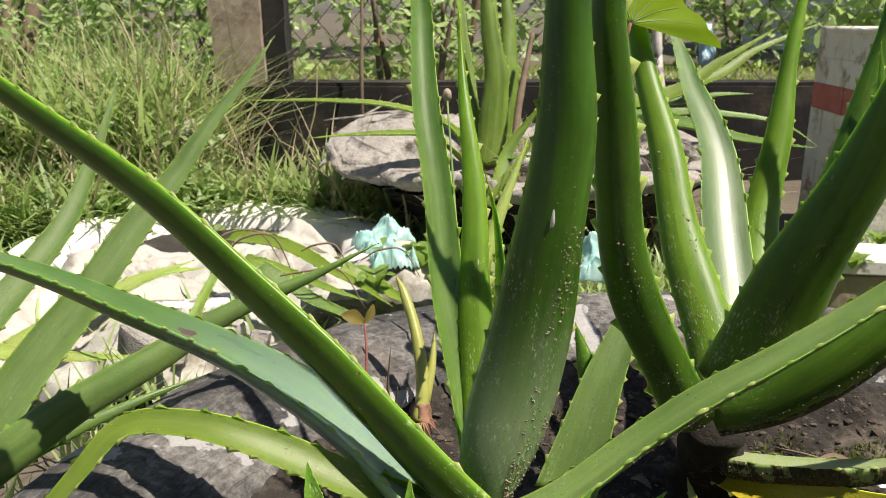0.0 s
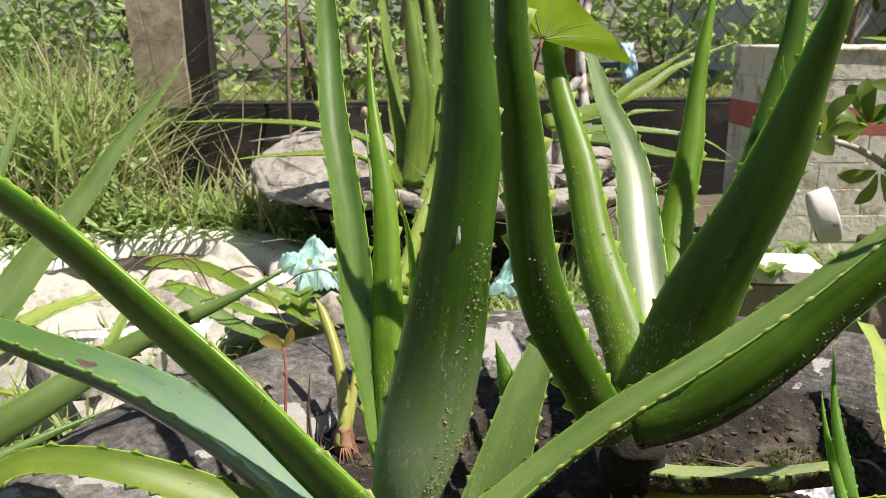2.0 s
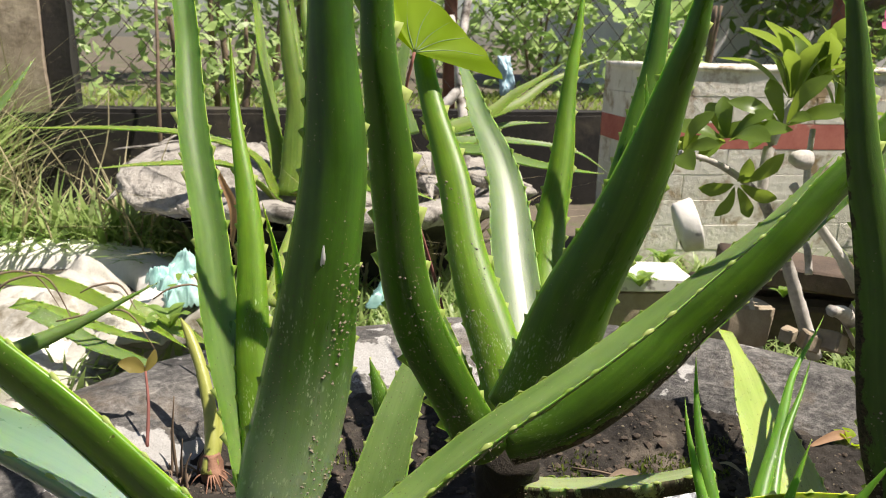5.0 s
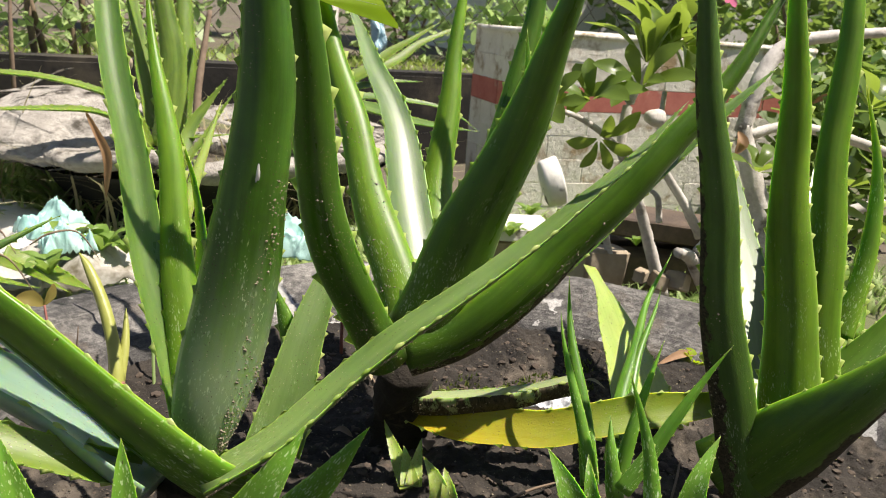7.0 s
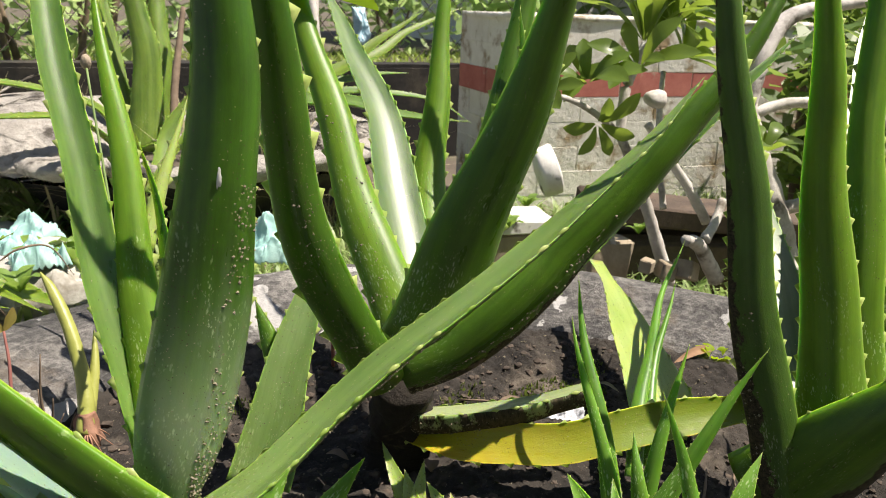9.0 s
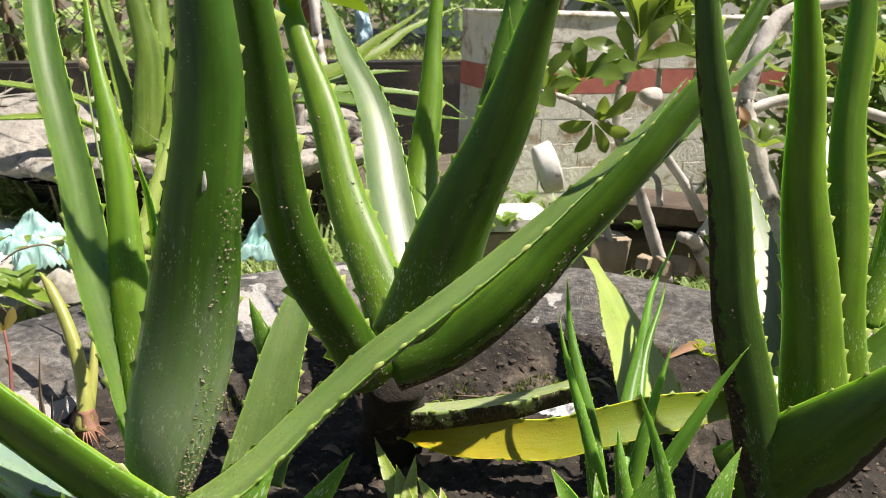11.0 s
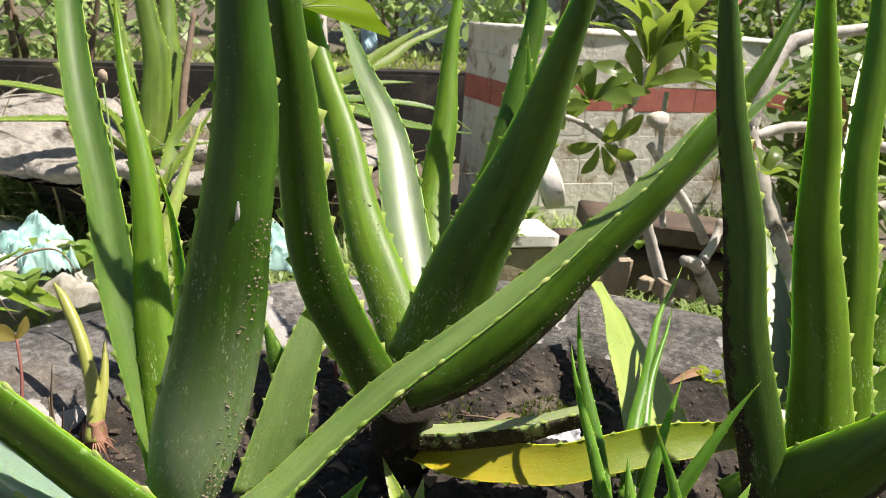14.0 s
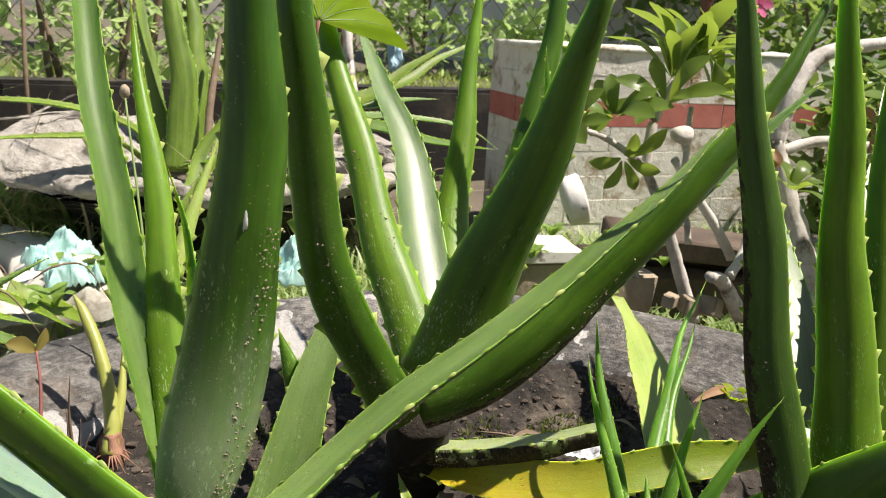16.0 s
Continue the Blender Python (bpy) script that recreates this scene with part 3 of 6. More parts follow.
aloe_leaf(plant_a, [(0.030, 0.606, 0.205), (0.052, 0.635, 0.255), (0.072, 0.665, 0.307)], 0.013, (0.07, 0.97, -0.21), q=1.50, material=M_ALOE_LIME)

plant_b = thing("aloe_plant", "spreading green aloe with curved toothed leaves and a dark stem", "aloe plant", "aloes in the tyre", at=(0.169, 0.482, 0.030))
aloe_leaf(plant_b, [(0.169, 0.482, 0.139), (0.121, 0.461, 0.223), (0.100, 0.452, 0.307), (0.091, 0.446, 0.383), (0.089, 0.447, 0.420), (0.081, 0.451, 0.560)], 0.032, (0.26, 0.95, -0.18), q=2.00, thick=0.34, grit=(160, 0.0, 0.35, -0.8, 0.8, 1), material=M_ALOE_SPECKED, bite=0.0056, step=0.027)
aloe_leaf(plant_b, [(0.194, 0.496, 0.149), (0.181, 0.559, 0.221), (0.172, 0.623, 0.302), (0.161, 0.675, 0.378), (0.154, 0.703, 0.419), (0.134, 0.781, 0.533)], 0.039, (0.28, 0.95, -0.14), q=1.10, grit=(160, 0.0, 0.4, -0.8, 0.8, 1), material=M_ALOE_CLEAR, bite=0.0046, step=0.026)
aloe_leaf(plant_b, [(0.205, 0.519, 0.156), (0.221, 0.590, 0.222), (0.230, 0.678, 0.299), (0.224, 0.752, 0.350), (0.226, 0.840, 0.398)], 0.042, (0.15, -0.62, 0.76), q=2.2, channel=0.28, material=M_ALOE_GLOSSY, bite=0.0040, step=0.024)
aloe_leaf(plant_b, [(0.225, 0.561, 0.150), (0.269, 0.655, 0.229), (0.300, 0.710, 0.336), (0.321, 0.745, 0.434), (0.330, 0.759, 0.476)], 0.043, (0.39, 0.91, -0.13), q=1.10, material=M_ALOE_CLEAR, bite=0.0044, step=0.026)
aloe_leaf(plant_b, [(0.200, 0.497, 0.158), (0.225, 0.483, 0.237), (0.253, 0.461, 0.331), (0.265, 0.443, 0.399), (0.267, 0.439, 0.423), (0.271, 0.431, 0.472)], 0.059, (0.30, 0.90, 0.28), q=1.30, thick=0.38, bite=0.0040, step=0.025)
aloe_leaf(plant_b, [(0.257, 0.579, 0.173), (0.303, 0.604, 0.278), (0.337, 0.629, 0.366), (0.349, 0.643, 0.425), (0.376, 0.675, 0.559)], 0.031, (0.45, 0.89, -0.11), q=1.46)
aloe_leaf(plant_b, [(0.309, 0.588, 0.271), (0.323, 0.600, 0.329), (0.328, 0.615, 0.381)], 0.014, (0.47, 0.88, -0.08), q=1.50)
aloe_leaf(plant_b, [(0.184, 0.490, 0.140), (0.215, 0.480, 0.154), (0.247, 0.471, 0.178), (0.277, 0.466, 0.205), (0.299, 0.465, 0.231), (0.347, 0.458, 0.278), (0.379, 0.456, 0.313), (0.411, 0.456, 0.350), (0.442, 0.460, 0.388), (0.489, 0.472, 0.454)], 0.043, (0.45, 0.76, 0.42), q=1.5, thick=0.34, grit=(420, 0.0, 0.5, -0.9, -0.1, 1), material=M_ALOE_CAKED, skin_mark=(0.14, -0.55, 1, 0.006, 0.004, M_ROT))
aloe_leaf(plant_b, [(0.317, 0.501, 0.199), (0.369, 0.497, 0.255), (0.416, 0.492, 0.300), (0.455, 0.497, 0.330), (0.506, 0.498, 0.366)], 0.024, (-0.35, -0.30, 0.85), q=2.2, material=M_ALOE_STREAKED)
aloe_leaf(plant_b, [(0.083, 0.486, 0.075), (0.109, 0.516, 0.130), (0.139, 0.555, 0.187), (0.157, 0.584, 0.230)], 0.041, (-0.20, -0.90, 0.35), q=1.50, material=M_ALOE_DUSTY)
aloe_leaf(plant_b, [(0.116, 0.566, 0.117), (0.111, 0.576, 0.143), (0.105, 0.586, 0.167)], 0.019, (0.19, 0.91, -0.37), q=1.50)
aloe_leaf(plant_b, [(0.175, 0.512, 0.135), (0.176, 0.549, 0.148), (0.171, 0.592, 0.168), (0.156, 0.718, 0.227)], 0.023, (0.20, -0.80, 0.50), q=0.70)

plant_r = thing("aloe_plant", "upright green aloe with broad leaves and soil-caked stem", "aloe plant", "aloes in the tyre", at=(0.385, 0.334, 0.030))
aloe_leaf(plant_r, [(0.385, 0.334, 0.079), (0.363, 0.355, 0.184), (0.348, 0.375, 0.297), (0.332, 0.392, 0.401), (0.324, 0.399, 0.447), (0.317, 0.405, 0.486)], 0.031, (0.66, 0.72, -0.19), q=2.00, thick=0.34, grit=(140, 0.0, 0.3, 0.1, 0.98, 1), material=M_ALOE_DULL)
aloe_leaf(plant_r, [(0.414, 0.348, 0.107), (0.471, 0.439, 0.168), (0.529, 0.552, 0.246), (0.568, 0.650, 0.320)], 0.044, (-0.20, -0.50, 0.85), q=1.90, material=M_ALOE_GLOSSY, channel=0.08)
aloe_leaf(plant_r, [(0.417, 0.333, 0.120), (0.412, 0.359, 0.228), (0.404, 0.376, 0.342), (0.395, 0.382, 0.420), (0.391, 0.386, 0.460), (0.386, 0.391, 0.510)], 0.045, (0.72, 0.68, -0.13), q=1.00, thick=0.34, material=M_ALOE_CLEAR)
aloe_leaf(plant_r, [(0.443, 0.337, 0.132), (0.453, 0.365, 0.215), (0.471, 0.397, 0.320), (0.489, 0.421, 0.419), (0.496, 0.430, 0.459), (0.520, 0.460, 0.594)], 0.029, (0.75, 0.65, -0.12), q=1.50, material=M_ALOE_CLEAR)
aloe_leaf(plant_r, [(0.467, 0.380, 0.191), (0.523, 0.441, 0.243), (0.597, 0.512, 0.317), (0.676, 0.583, 0.398)], 0.028, (-0.30, -0.50, 0.80), q=1.50, material=M_ALOE_GLOSSY, channel=0.08)
aloe_leaf(plant_r, [(0.486, 0.367, 0.176), (0.507, 0.380, 0.229), (0.526, 0.400, 0.298), (0.523, 0.427, 0.360)], 0.017, (0.77, 0.61, -0.18), q=1.50, material=M_ALOE_CLEAR)
aloe_leaf(plant_r, [(0.515, 0.385, 0.166), (0.545, 0.410, 0.212), (0.577, 0.439, 0.276)], 0.019, (0.77, 0.60, -0.23), q=1.50, material=M_ALOE_CLEAR)
aloe_leaf(plant_r, [(0.389, 0.357, 0.085), (0.400, 0.338, 0.109), (0.408, 0.316, 0.139), (0.422, 0.289, 0.182), (0.451, 0.265, 0.237)], 0.073, (0.62, 0.70, 0.30), q=1.50, thick=0.36, material=M_ALOE_CAKED)
aloe_leaf(plant_r, [(0.424, 0.342, 0.122), (0.464, 0.347, 0.154), (0.512, 0.349, 0.190), (0.562, 0.353, 0.235)], 0.039, (-0.20, -0.70, 0.60), q=1.50)

plant_l = thing("aloe_plant", "leaning grey-green aloe growing beside the tyre", "aloe plant", at=(-0.394, 0.585, -0.090))
aloe_leaf(plant_l, [(-0.394, 0.585, 0.052), (-0.343, 0.660, 0.127), (-0.267, 0.767, 0.242), (-0.176, 0.869, 0.377)], 0.041, (0.35, -0.75, 0.50), q=1.50, material=M_ALOE_DUSTY)
aloe_leaf(plant_l, [(-0.362, 0.505, 0.063), (-0.265, 0.563, 0.119), (-0.170, 0.618, 0.164), (-0.053, 0.658, 0.210)], 0.034, (-0.31, 0.87, -0.39), q=1.50, material=M_ALOE_DUSTY)
aloe_leaf(plant_l, [(-0.465, 0.723, 0.094), (-0.425, 0.791, 0.148), (-0.394, 0.865, 0.222), (-0.373, 0.940, 0.333)], 0.034, (0.30, -0.75, 0.50), q=1.50, material=M_ALOE_DUSTY)
aloe_leaf(plant_l, [(-0.343, 0.546, 0.061), (-0.305, 0.580, 0.071), (-0.257, 0.616, 0.085), (-0.209, 0.649, 0.091)], 0.015, (-0.38, 0.81, -0.44), q=1.50, material=M_ALOE_DUSTY)

plant_cut = thing("cut_leaf", "cut grey-green aloe leaf lying on the soil", "leaf", at=(0.197, 0.542, 0.030))
aloe_leaf(plant_cut, [(0.197, 0.542, 0.083), (0.224, 0.520, 0.086), (0.278, 0.494, 0.097), (0.334, 0.475, 0.112)], 0.028, (0.00, 0.25, 0.97), q=6.00, thick=0.62, channel=0.05, grit=(320, 0.0, 1.0, 0.1, 0.95, 1), material=M_ALOE_SEVERED, blunt=0.8)

plant_dead = thing("withered_leaf", "yellowed aloe leaf with a torn brown end on the soil", "leaf", at=(0.206, 0.536, 0.030))
aloe_leaf(plant_dead, [(0.207, 0.536, 0.075), (0.236, 0.496, 0.071), (0.268, 0.475, 0.074), (0.297, 0.460, 0.078), (0.337, 0.446, 0.088), (0.418, 0.422, 0.102), (0.456, 0.412, 0.113)], 0.030, (-0.25, -0.68, 0.68), q=8.0, thick=0.2, material=M_ALOE_YELLOW, blunt=0.7)

plant_yel = thing("fallen_leaf", "pale lime-yellow aloe leaf leaning over the tyre", "leaf", at=(0.411, 0.476, 0.030))
aloe_leaf(plant_yel, [(0.411, 0.476, 0.060), (0.429, 0.534, 0.089), (0.449, 0.600, 0.110), (0.468, 0.679, 0.134)], 0.071, (0.10, -0.60, 0.80), q=1.50, thick=0.12, material=M_ALOE_LIME, channel=0.05, blunt=0.22)

plant_p = thing("aloe_pup", "young bright green aloe pup with narrow leaves", "aloe pup", "young aloes", at=(0.296, 0.392, 0.030))
aloe_leaf(plant_p, [(0.296, 0.392, 0.068), (0.303, 0.429, 0.121), (0.312, 0.467, 0.165), (0.319, 0.490, 0.194)], 0.014, (0.52, 0.76, -0.40), q=1.50, material=M_ALOE_YOUNG, step=0.012, bite=0.0012)
aloe_leaf(plant_p, [(0.291, 0.386, 0.077), (0.289, 0.415, 0.130), (0.289, 0.438, 0.165), (0.292, 0.453, 0.182)], 0.010, (0.51, 0.75, -0.42), q=1.50, material=M_ALOE_YOUNG, step=0.012, bite=0.0012)
aloe_leaf(plant_p, [(0.338, 0.428, 0.059), (0.395, 0.495, 0.099), (0.456, 0.559, 0.134), (0.520, 0.612, 0.171)], 0.013, (0.59, 0.73, -0.36), q=1.50, material=M_ALOE_YOUNG, step=0.012, bite=0.0012)
aloe_leaf(plant_p, [(0.356, 0.442, 0.057), (0.410, 0.502, 0.105), (0.458, 0.549, 0.138), (0.477, 0.567, 0.150)], 0.011, (0.59, 0.72, -0.37), q=1.50, material=M_ALOE_YOUNG, step=0.012, bite=0.0012)
aloe_leaf(plant_p, [(0.296, 0.364, 0.086), (0.312, 0.371, 0.132), (0.337, 0.388, 0.181)], 0.011, (0.57, 0.69, -0.44), q=1.50, material=M_ALOE_YOUNG, step=0.012, bite=0.0012)
aloe_leaf(plant_p, [(0.282, 0.340, 0.099), (0.311, 0.340, 0.140), (0.354, 0.339, 0.195)], 0.012, (0.60, 0.67, -0.44), q=1.50, material=M_ALOE_YOUNG, step=0.012, bite=0.0012)
aloe_leaf(plant_p, [(0.240, 0.255, 0.130), (0.238, 0.270, 0.175), (0.232, 0.285, 0.215)], 0.011, (0.57, 0.67, -0.48), q=1.50, material=M_ALOE_YOUNG, step=0.012, bite=0.0012)
aloe_leaf(plant_p, [(0.290, 0.354, 0.084), (0.290, 0.364, 0.113), (0.295, 0.379, 0.132)], 0.012, (0.54, 0.69, -0.49), q=1.50, material=M_ALOE_YOUNG, step=0.012, bite=0.0012)

plant_q = thing("aloe_pup", "tiny lime-green aloe pup just out of the soil", "aloe pup", "young aloes", at=(0.188, 0.474, 0.030))
aloe_leaf(plant_q, [(0.188, 0.474, 0.036), (0.188, 0.500, 0.045), (0.185, 0.530, 0.064)], 0.017, (-0.31, -0.80, 0.51), q=1.50, material=M_ALOE_LIME, step=0.009, bite=0.0012)
aloe_leaf(plant_q, [(0.188, 0.474, 0.036), (0.191, 0.488, 0.047), (0.193, 0.501, 0.055)], 0.015, (-0.32, -0.79, 0.52), q=1.50, material=M_ALOE_LIME, step=0.009, bite=0.0012)
aloe_leaf(plant_q, [(0.190, 0.473, 0.036), (0.196, 0.485, 0.047), (0.205, 0.498, 0.062)], 0.013, (-0.33, -0.79, 0.52), q=1.50, material=M_ALOE_LIME, step=0.009, bite=0.0012)
aloe_leaf(plant_q, [(0.203, 0.444, 0.032), (0.199, 0.452, 0.052), (0.195, 0.469, 0.063)], 0.017, (-0.34, -0.77, 0.54), q=1.50, material=M_ALOE_LIME, step=0.009, bite=0.0012)
aloe_leaf(plant_q, [(0.210, 0.441, 0.033), (0.209, 0.446, 0.049), (0.211, 0.460, 0.057)], 0.015, (-0.36, -0.76, 0.54), q=1.50, material=M_ALOE_LIME, step=0.009, bite=0.0012)

plant_s1 = thing("aloe_pup", "small aloe offset with a few short green leaves", "aloe pup", "young aloes", at=(0.078, 0.418, 0.030))
aloe_leaf(plant_s1, [(0.078, 0.418, 0.065), (0.106, 0.414, 0.092), (0.136, 0.422, 0.122)], 0.025, (0.23, 0.81, -0.54), q=1.50, material=M_ALOE_YOUNG, step=0.009, bite=0.0012)

plant_s2 = thing("aloe_pup", "small aloe offset with a few short green leaves", "aloe pup", "young aloes", at=(0.042, 0.348, 0.030))
aloe_leaf(plant_s2, [(0.042, 0.348, 0.120), (0.060, 0.349, 0.144), (0.078, 0.359, 0.166)], 0.023, (-0.17, -0.83, 0.53), q=1.50, material=M_ALOE_YOUNG, step=0.009, bite=0.0012)

plant_s3 = thing("aloe_pup", "small aloe offset with a few short green leaves", "aloe pup", "young aloes", at=(-0.015, 0.343, 0.030))
aloe_leaf(plant_s3, [(-0.015, 0.343, 0.131), (-0.016, 0.350, 0.153), (-0.017, 0.357, 0.173)], 0.015, (-0.00, -0.85, 0.53), q=1.50, material=M_ALOE_YOUNG, step=0.009, bite=0.0012)

plant_s4 = thing("aloe_pup", "small aloe offset with a few short green leaves", "aloe pup", "young aloes", at=(-0.064, 0.363, 0.030))
aloe_leaf(plant_s4, [(-0.064, 0.363, 0.128), (-0.068, 0.372, 0.149), (-0.072, 0.380, 0.169)], 0.018, (0.11, -0.85, 0.51), q=1.50, material=M_ALOE_YOUNG, step=0.009, bite=0.0012)

plant_s5 = thing("aloe_pup", "small aloe offset with a few short green leaves", "aloe pup", "young aloes", at=(0.247, 0.329, 0.030))
aloe_leaf(plant_s5, [(0.247, 0.329, 0.088), (0.238, 0.340, 0.111), (0.234, 0.359, 0.127)], 0.020, (-0.48, -0.70, 0.53), q=1.50, material=M_ALOE_YOUNG, step=0.009, bite=0.0012)

plant_s6 = thing("aloe_pup", "small aloe offset with a few short green leaves", "aloe pup", "young aloes", at=(0.254, 0.329, 0.030))
aloe_leaf(plant_s6, [(0.254, 0.329, 0.099), (0.254, 0.335, 0.116), (0.259, 0.347, 0.126)], 0.011, (-0.51, -0.69, 0.52), q=1.50, material=M_ALOE_YOUNG, step=0.009, bite=0.0012)

plant_s7 = thing("aloe_pup", "small aloe offset with a few short green leaves", "aloe pup", "young aloes", at=(0.293, 0.292, 0.030))
aloe_leaf(plant_s7, [(0.293, 0.292, 0.105), (0.303, 0.296, 0.131), (0.324, 0.305, 0.152)], 0.018, (-0.61, -0.62, 0.49), q=1.50, material=M_ALOE_YOUNG, step=0.009, bite=0.0012)

# ---- small growth in the tyre ----
M_SPRIG = thin_leaf("sprig_leaf", (0.09, 0.19, 0.03), (0.27, 0.41, 0.09), (0.42, 0.60, 0.10), 0.45)
M_SPROUT = surface("ginger_shoot", (0.24, 0.27, 0.05), (0.40, 0.41, 0.11), scale=20, rough=0.4, stain=(0.45, 0.24, 0.10), stain_at=(0.62, 0.7))
M_PINKROOT = surface("brown_root", (0.16, 0.075, 0.045), (0.40, 0.22, 0.14), scale=90, fine=260, rough=0.8)
M_HEART = thin_leaf("lime_heart_leaf", (0.27, 0.41, 0.006), (0.37, 0.53, 0.012), (0.72, 0.95, 0.01), 0.65, 0.6)
M_RED_LEAF = thin_leaf("bronze_seedling_leaf", (0.20, 0.26, 0.05), (0.36, 0.22, 0.08), (0.5, 0.40, 0.08), 0.4)
M_CRUMB = surface("dry_crumb", (0.014, 0.010, 0.008), (0.120, 0.092, 0.068), scale=60, fine=300, rough=0.95, relief=0.1, dist=0.001)
M_TWIG = surface("dry_twig", (0.10, 0.07, 0.045), (0.26, 0.19, 0.13), scale=30, rough=0.85)
M_STRAW = thin_leaf("dry_straw", (0.30, 0.26, 0.14), (0.52, 0.46, 0.28), (0.46, 0.42, 0.24), 0.25, 0.7)
M_FOIL = surface("crumpled_foil", (0.35, 0.37, 0.40), (0.72, 0.73, 0.75), scale=40, rough=0.35, relief=1.0, dist=0.004)
M_MOSS = thin_leaf("moss", (0.07, 0.11, 0.015), (0.20, 0.25, 0.04), (0.2, 0.3, 0.04), 0.3)
M_WEED = thin_leaf("weed_leaf", (0.16, 0.29, 0.07), (0.54, 0.66, 0.32), (0.62, 0.84, 0.30), 0.5)
M_PLASTIC_TEAL = surface("teal_plastic_bag", (0.18, 0.42, 0.38), (0.48, 0.70, 0.64), scale=18, rough=0.4, relief=0.6)
M_SACK = surface("dirty_white_sack", (0.30, 0.285, 0.24), (0.62, 0.61, 0.55), scale=9, fine=240, rough=0.75, relief=0.9, stain=(0.15, 0.13, 0.085), stain_at=(0.52, 0.66), stain_scale=8)
M_WHITE = surface("chipped_white_paint", (0.60, 0.58, 0.52), (0.84, 0.83, 0.79), scale=10, rough=0.7, stain=(0.16, 0.15, 0.13), stain_at=(0.60, 0.66), stain_scale=9)
M_BARK = surface("adenium_bark", (0.26, 0.235, 0.20), (0.72, 0.69, 0.64), scale=24, fine=140, rough=0.75, relief=0.8, stain=(0.10, 0.08, 0.06), stain_at=(0.54, 0.66), stain_scale=16)
M_ADENIUM = thin_leaf("adenium_leaf", (0.060, 0.120, 0.018), (0.17, 0.26, 0.045), (0.42, 0.56, 0.06), 0.5, 0.35)
M_WITHER = thin_leaf("withered_leaf", (0.20, 0.10, 0.05), (0.42, 0.25, 0.12), (0.5, 0.28, 0.1), 0.3, 0.7)
M_PINK = thin_leaf("pink_petal", (0.75, 0.12, 0.30), (0.85, 0.25, 0.42), (0.9, 0.2, 0.4), 0.4)
M_PLANK = surface("rotting_plank", (0.035, 0.026, 0.02), (0.15, 0.105, 0.07), scale=12, fine=110, rough=0.85, relief=0.8)
M_STONE = surface("tan_stone", (0.22, 0.17, 0.11), (0.45, 0.38, 0.28), scale=14, fine=80, rough=0.9, relief=0.8, dist=0.006)
M_BLUE = surface("blue_plastic", (0.22, 0.42, 0.50), (0.55, 0.72, 0.78), scale=16, rough=0.5)
M_HOUSE = surface("grey_house_wall", (0.62, 0.61, 0.60), (0.80, 0.79, 0.78), scale=2, fine=30, rough=0.9)
M_RUST = surface("rusted_post", (0.12, 0.05, 0.03), (0.30, 0.14, 0.09), scale=20, rough=0.85)
# Caked soil, its colour darkened further to hold the shade below the leaves.
M_STEM_DIRT_SHADE = surface("soil_caked_shaded_stem", (0.006, 0.005, 0.003), (0.040, 0.030, 0.020), scale=40, fine=220, rough=0.95, relief=1.0, dist=0.005, stain=(0.10, 0.075, 0.045), stain_at=(0.6, 0.7), stain_scale=30)

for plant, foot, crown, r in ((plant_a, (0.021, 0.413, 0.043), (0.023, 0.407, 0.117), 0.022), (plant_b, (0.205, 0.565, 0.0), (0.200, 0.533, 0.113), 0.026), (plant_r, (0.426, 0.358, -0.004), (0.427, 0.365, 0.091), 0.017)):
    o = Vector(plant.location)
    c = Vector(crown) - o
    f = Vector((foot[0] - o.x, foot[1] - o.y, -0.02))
    part("stem", tube([f, f.lerp(c, 0.5) + Vector((0.004, 0, 0)), c], [r * 1.15, r * 0.95, r * 1.05], 14, 20, 0.35), M_STEM_DIRT_SHADE, plant, "soil-caked stem, coloured darker for the shade under the leaves")


M_PURPLE = surface("purple_stem", (0.20, 0.07, 0.06), (0.34, 0.14, 0.11))


def flat_leaf(points, width, face, fold=0.0, n=10, shape=0.55, across=4):
    """A thin blade: widest at shape, folded along its midrib."""
    rings, _ = leaf_frames(points, face, n)
    verts, faces = [], []
    for p, tan, side, up, s, f in rings:
        w = width / 2 * (max(f, 0.0) / shape if f < shape else (1 - f) / (1 - shape)) ** 0.6 + 0.0002 if 0 < f < 1 else 0.0003
        for k in range(across + 1):
            u = 2 * k / across - 1
            verts.append(p + side * (w * u) + up * (fold * w * abs(u)))
    m = across + 1
    for i in range(n):
        for k in range(across):
            faces.append((i * m + k, i * m + k + 1, (i + 1) * m + k + 1, (i + 1) * m + k))
    return verts, [], faces


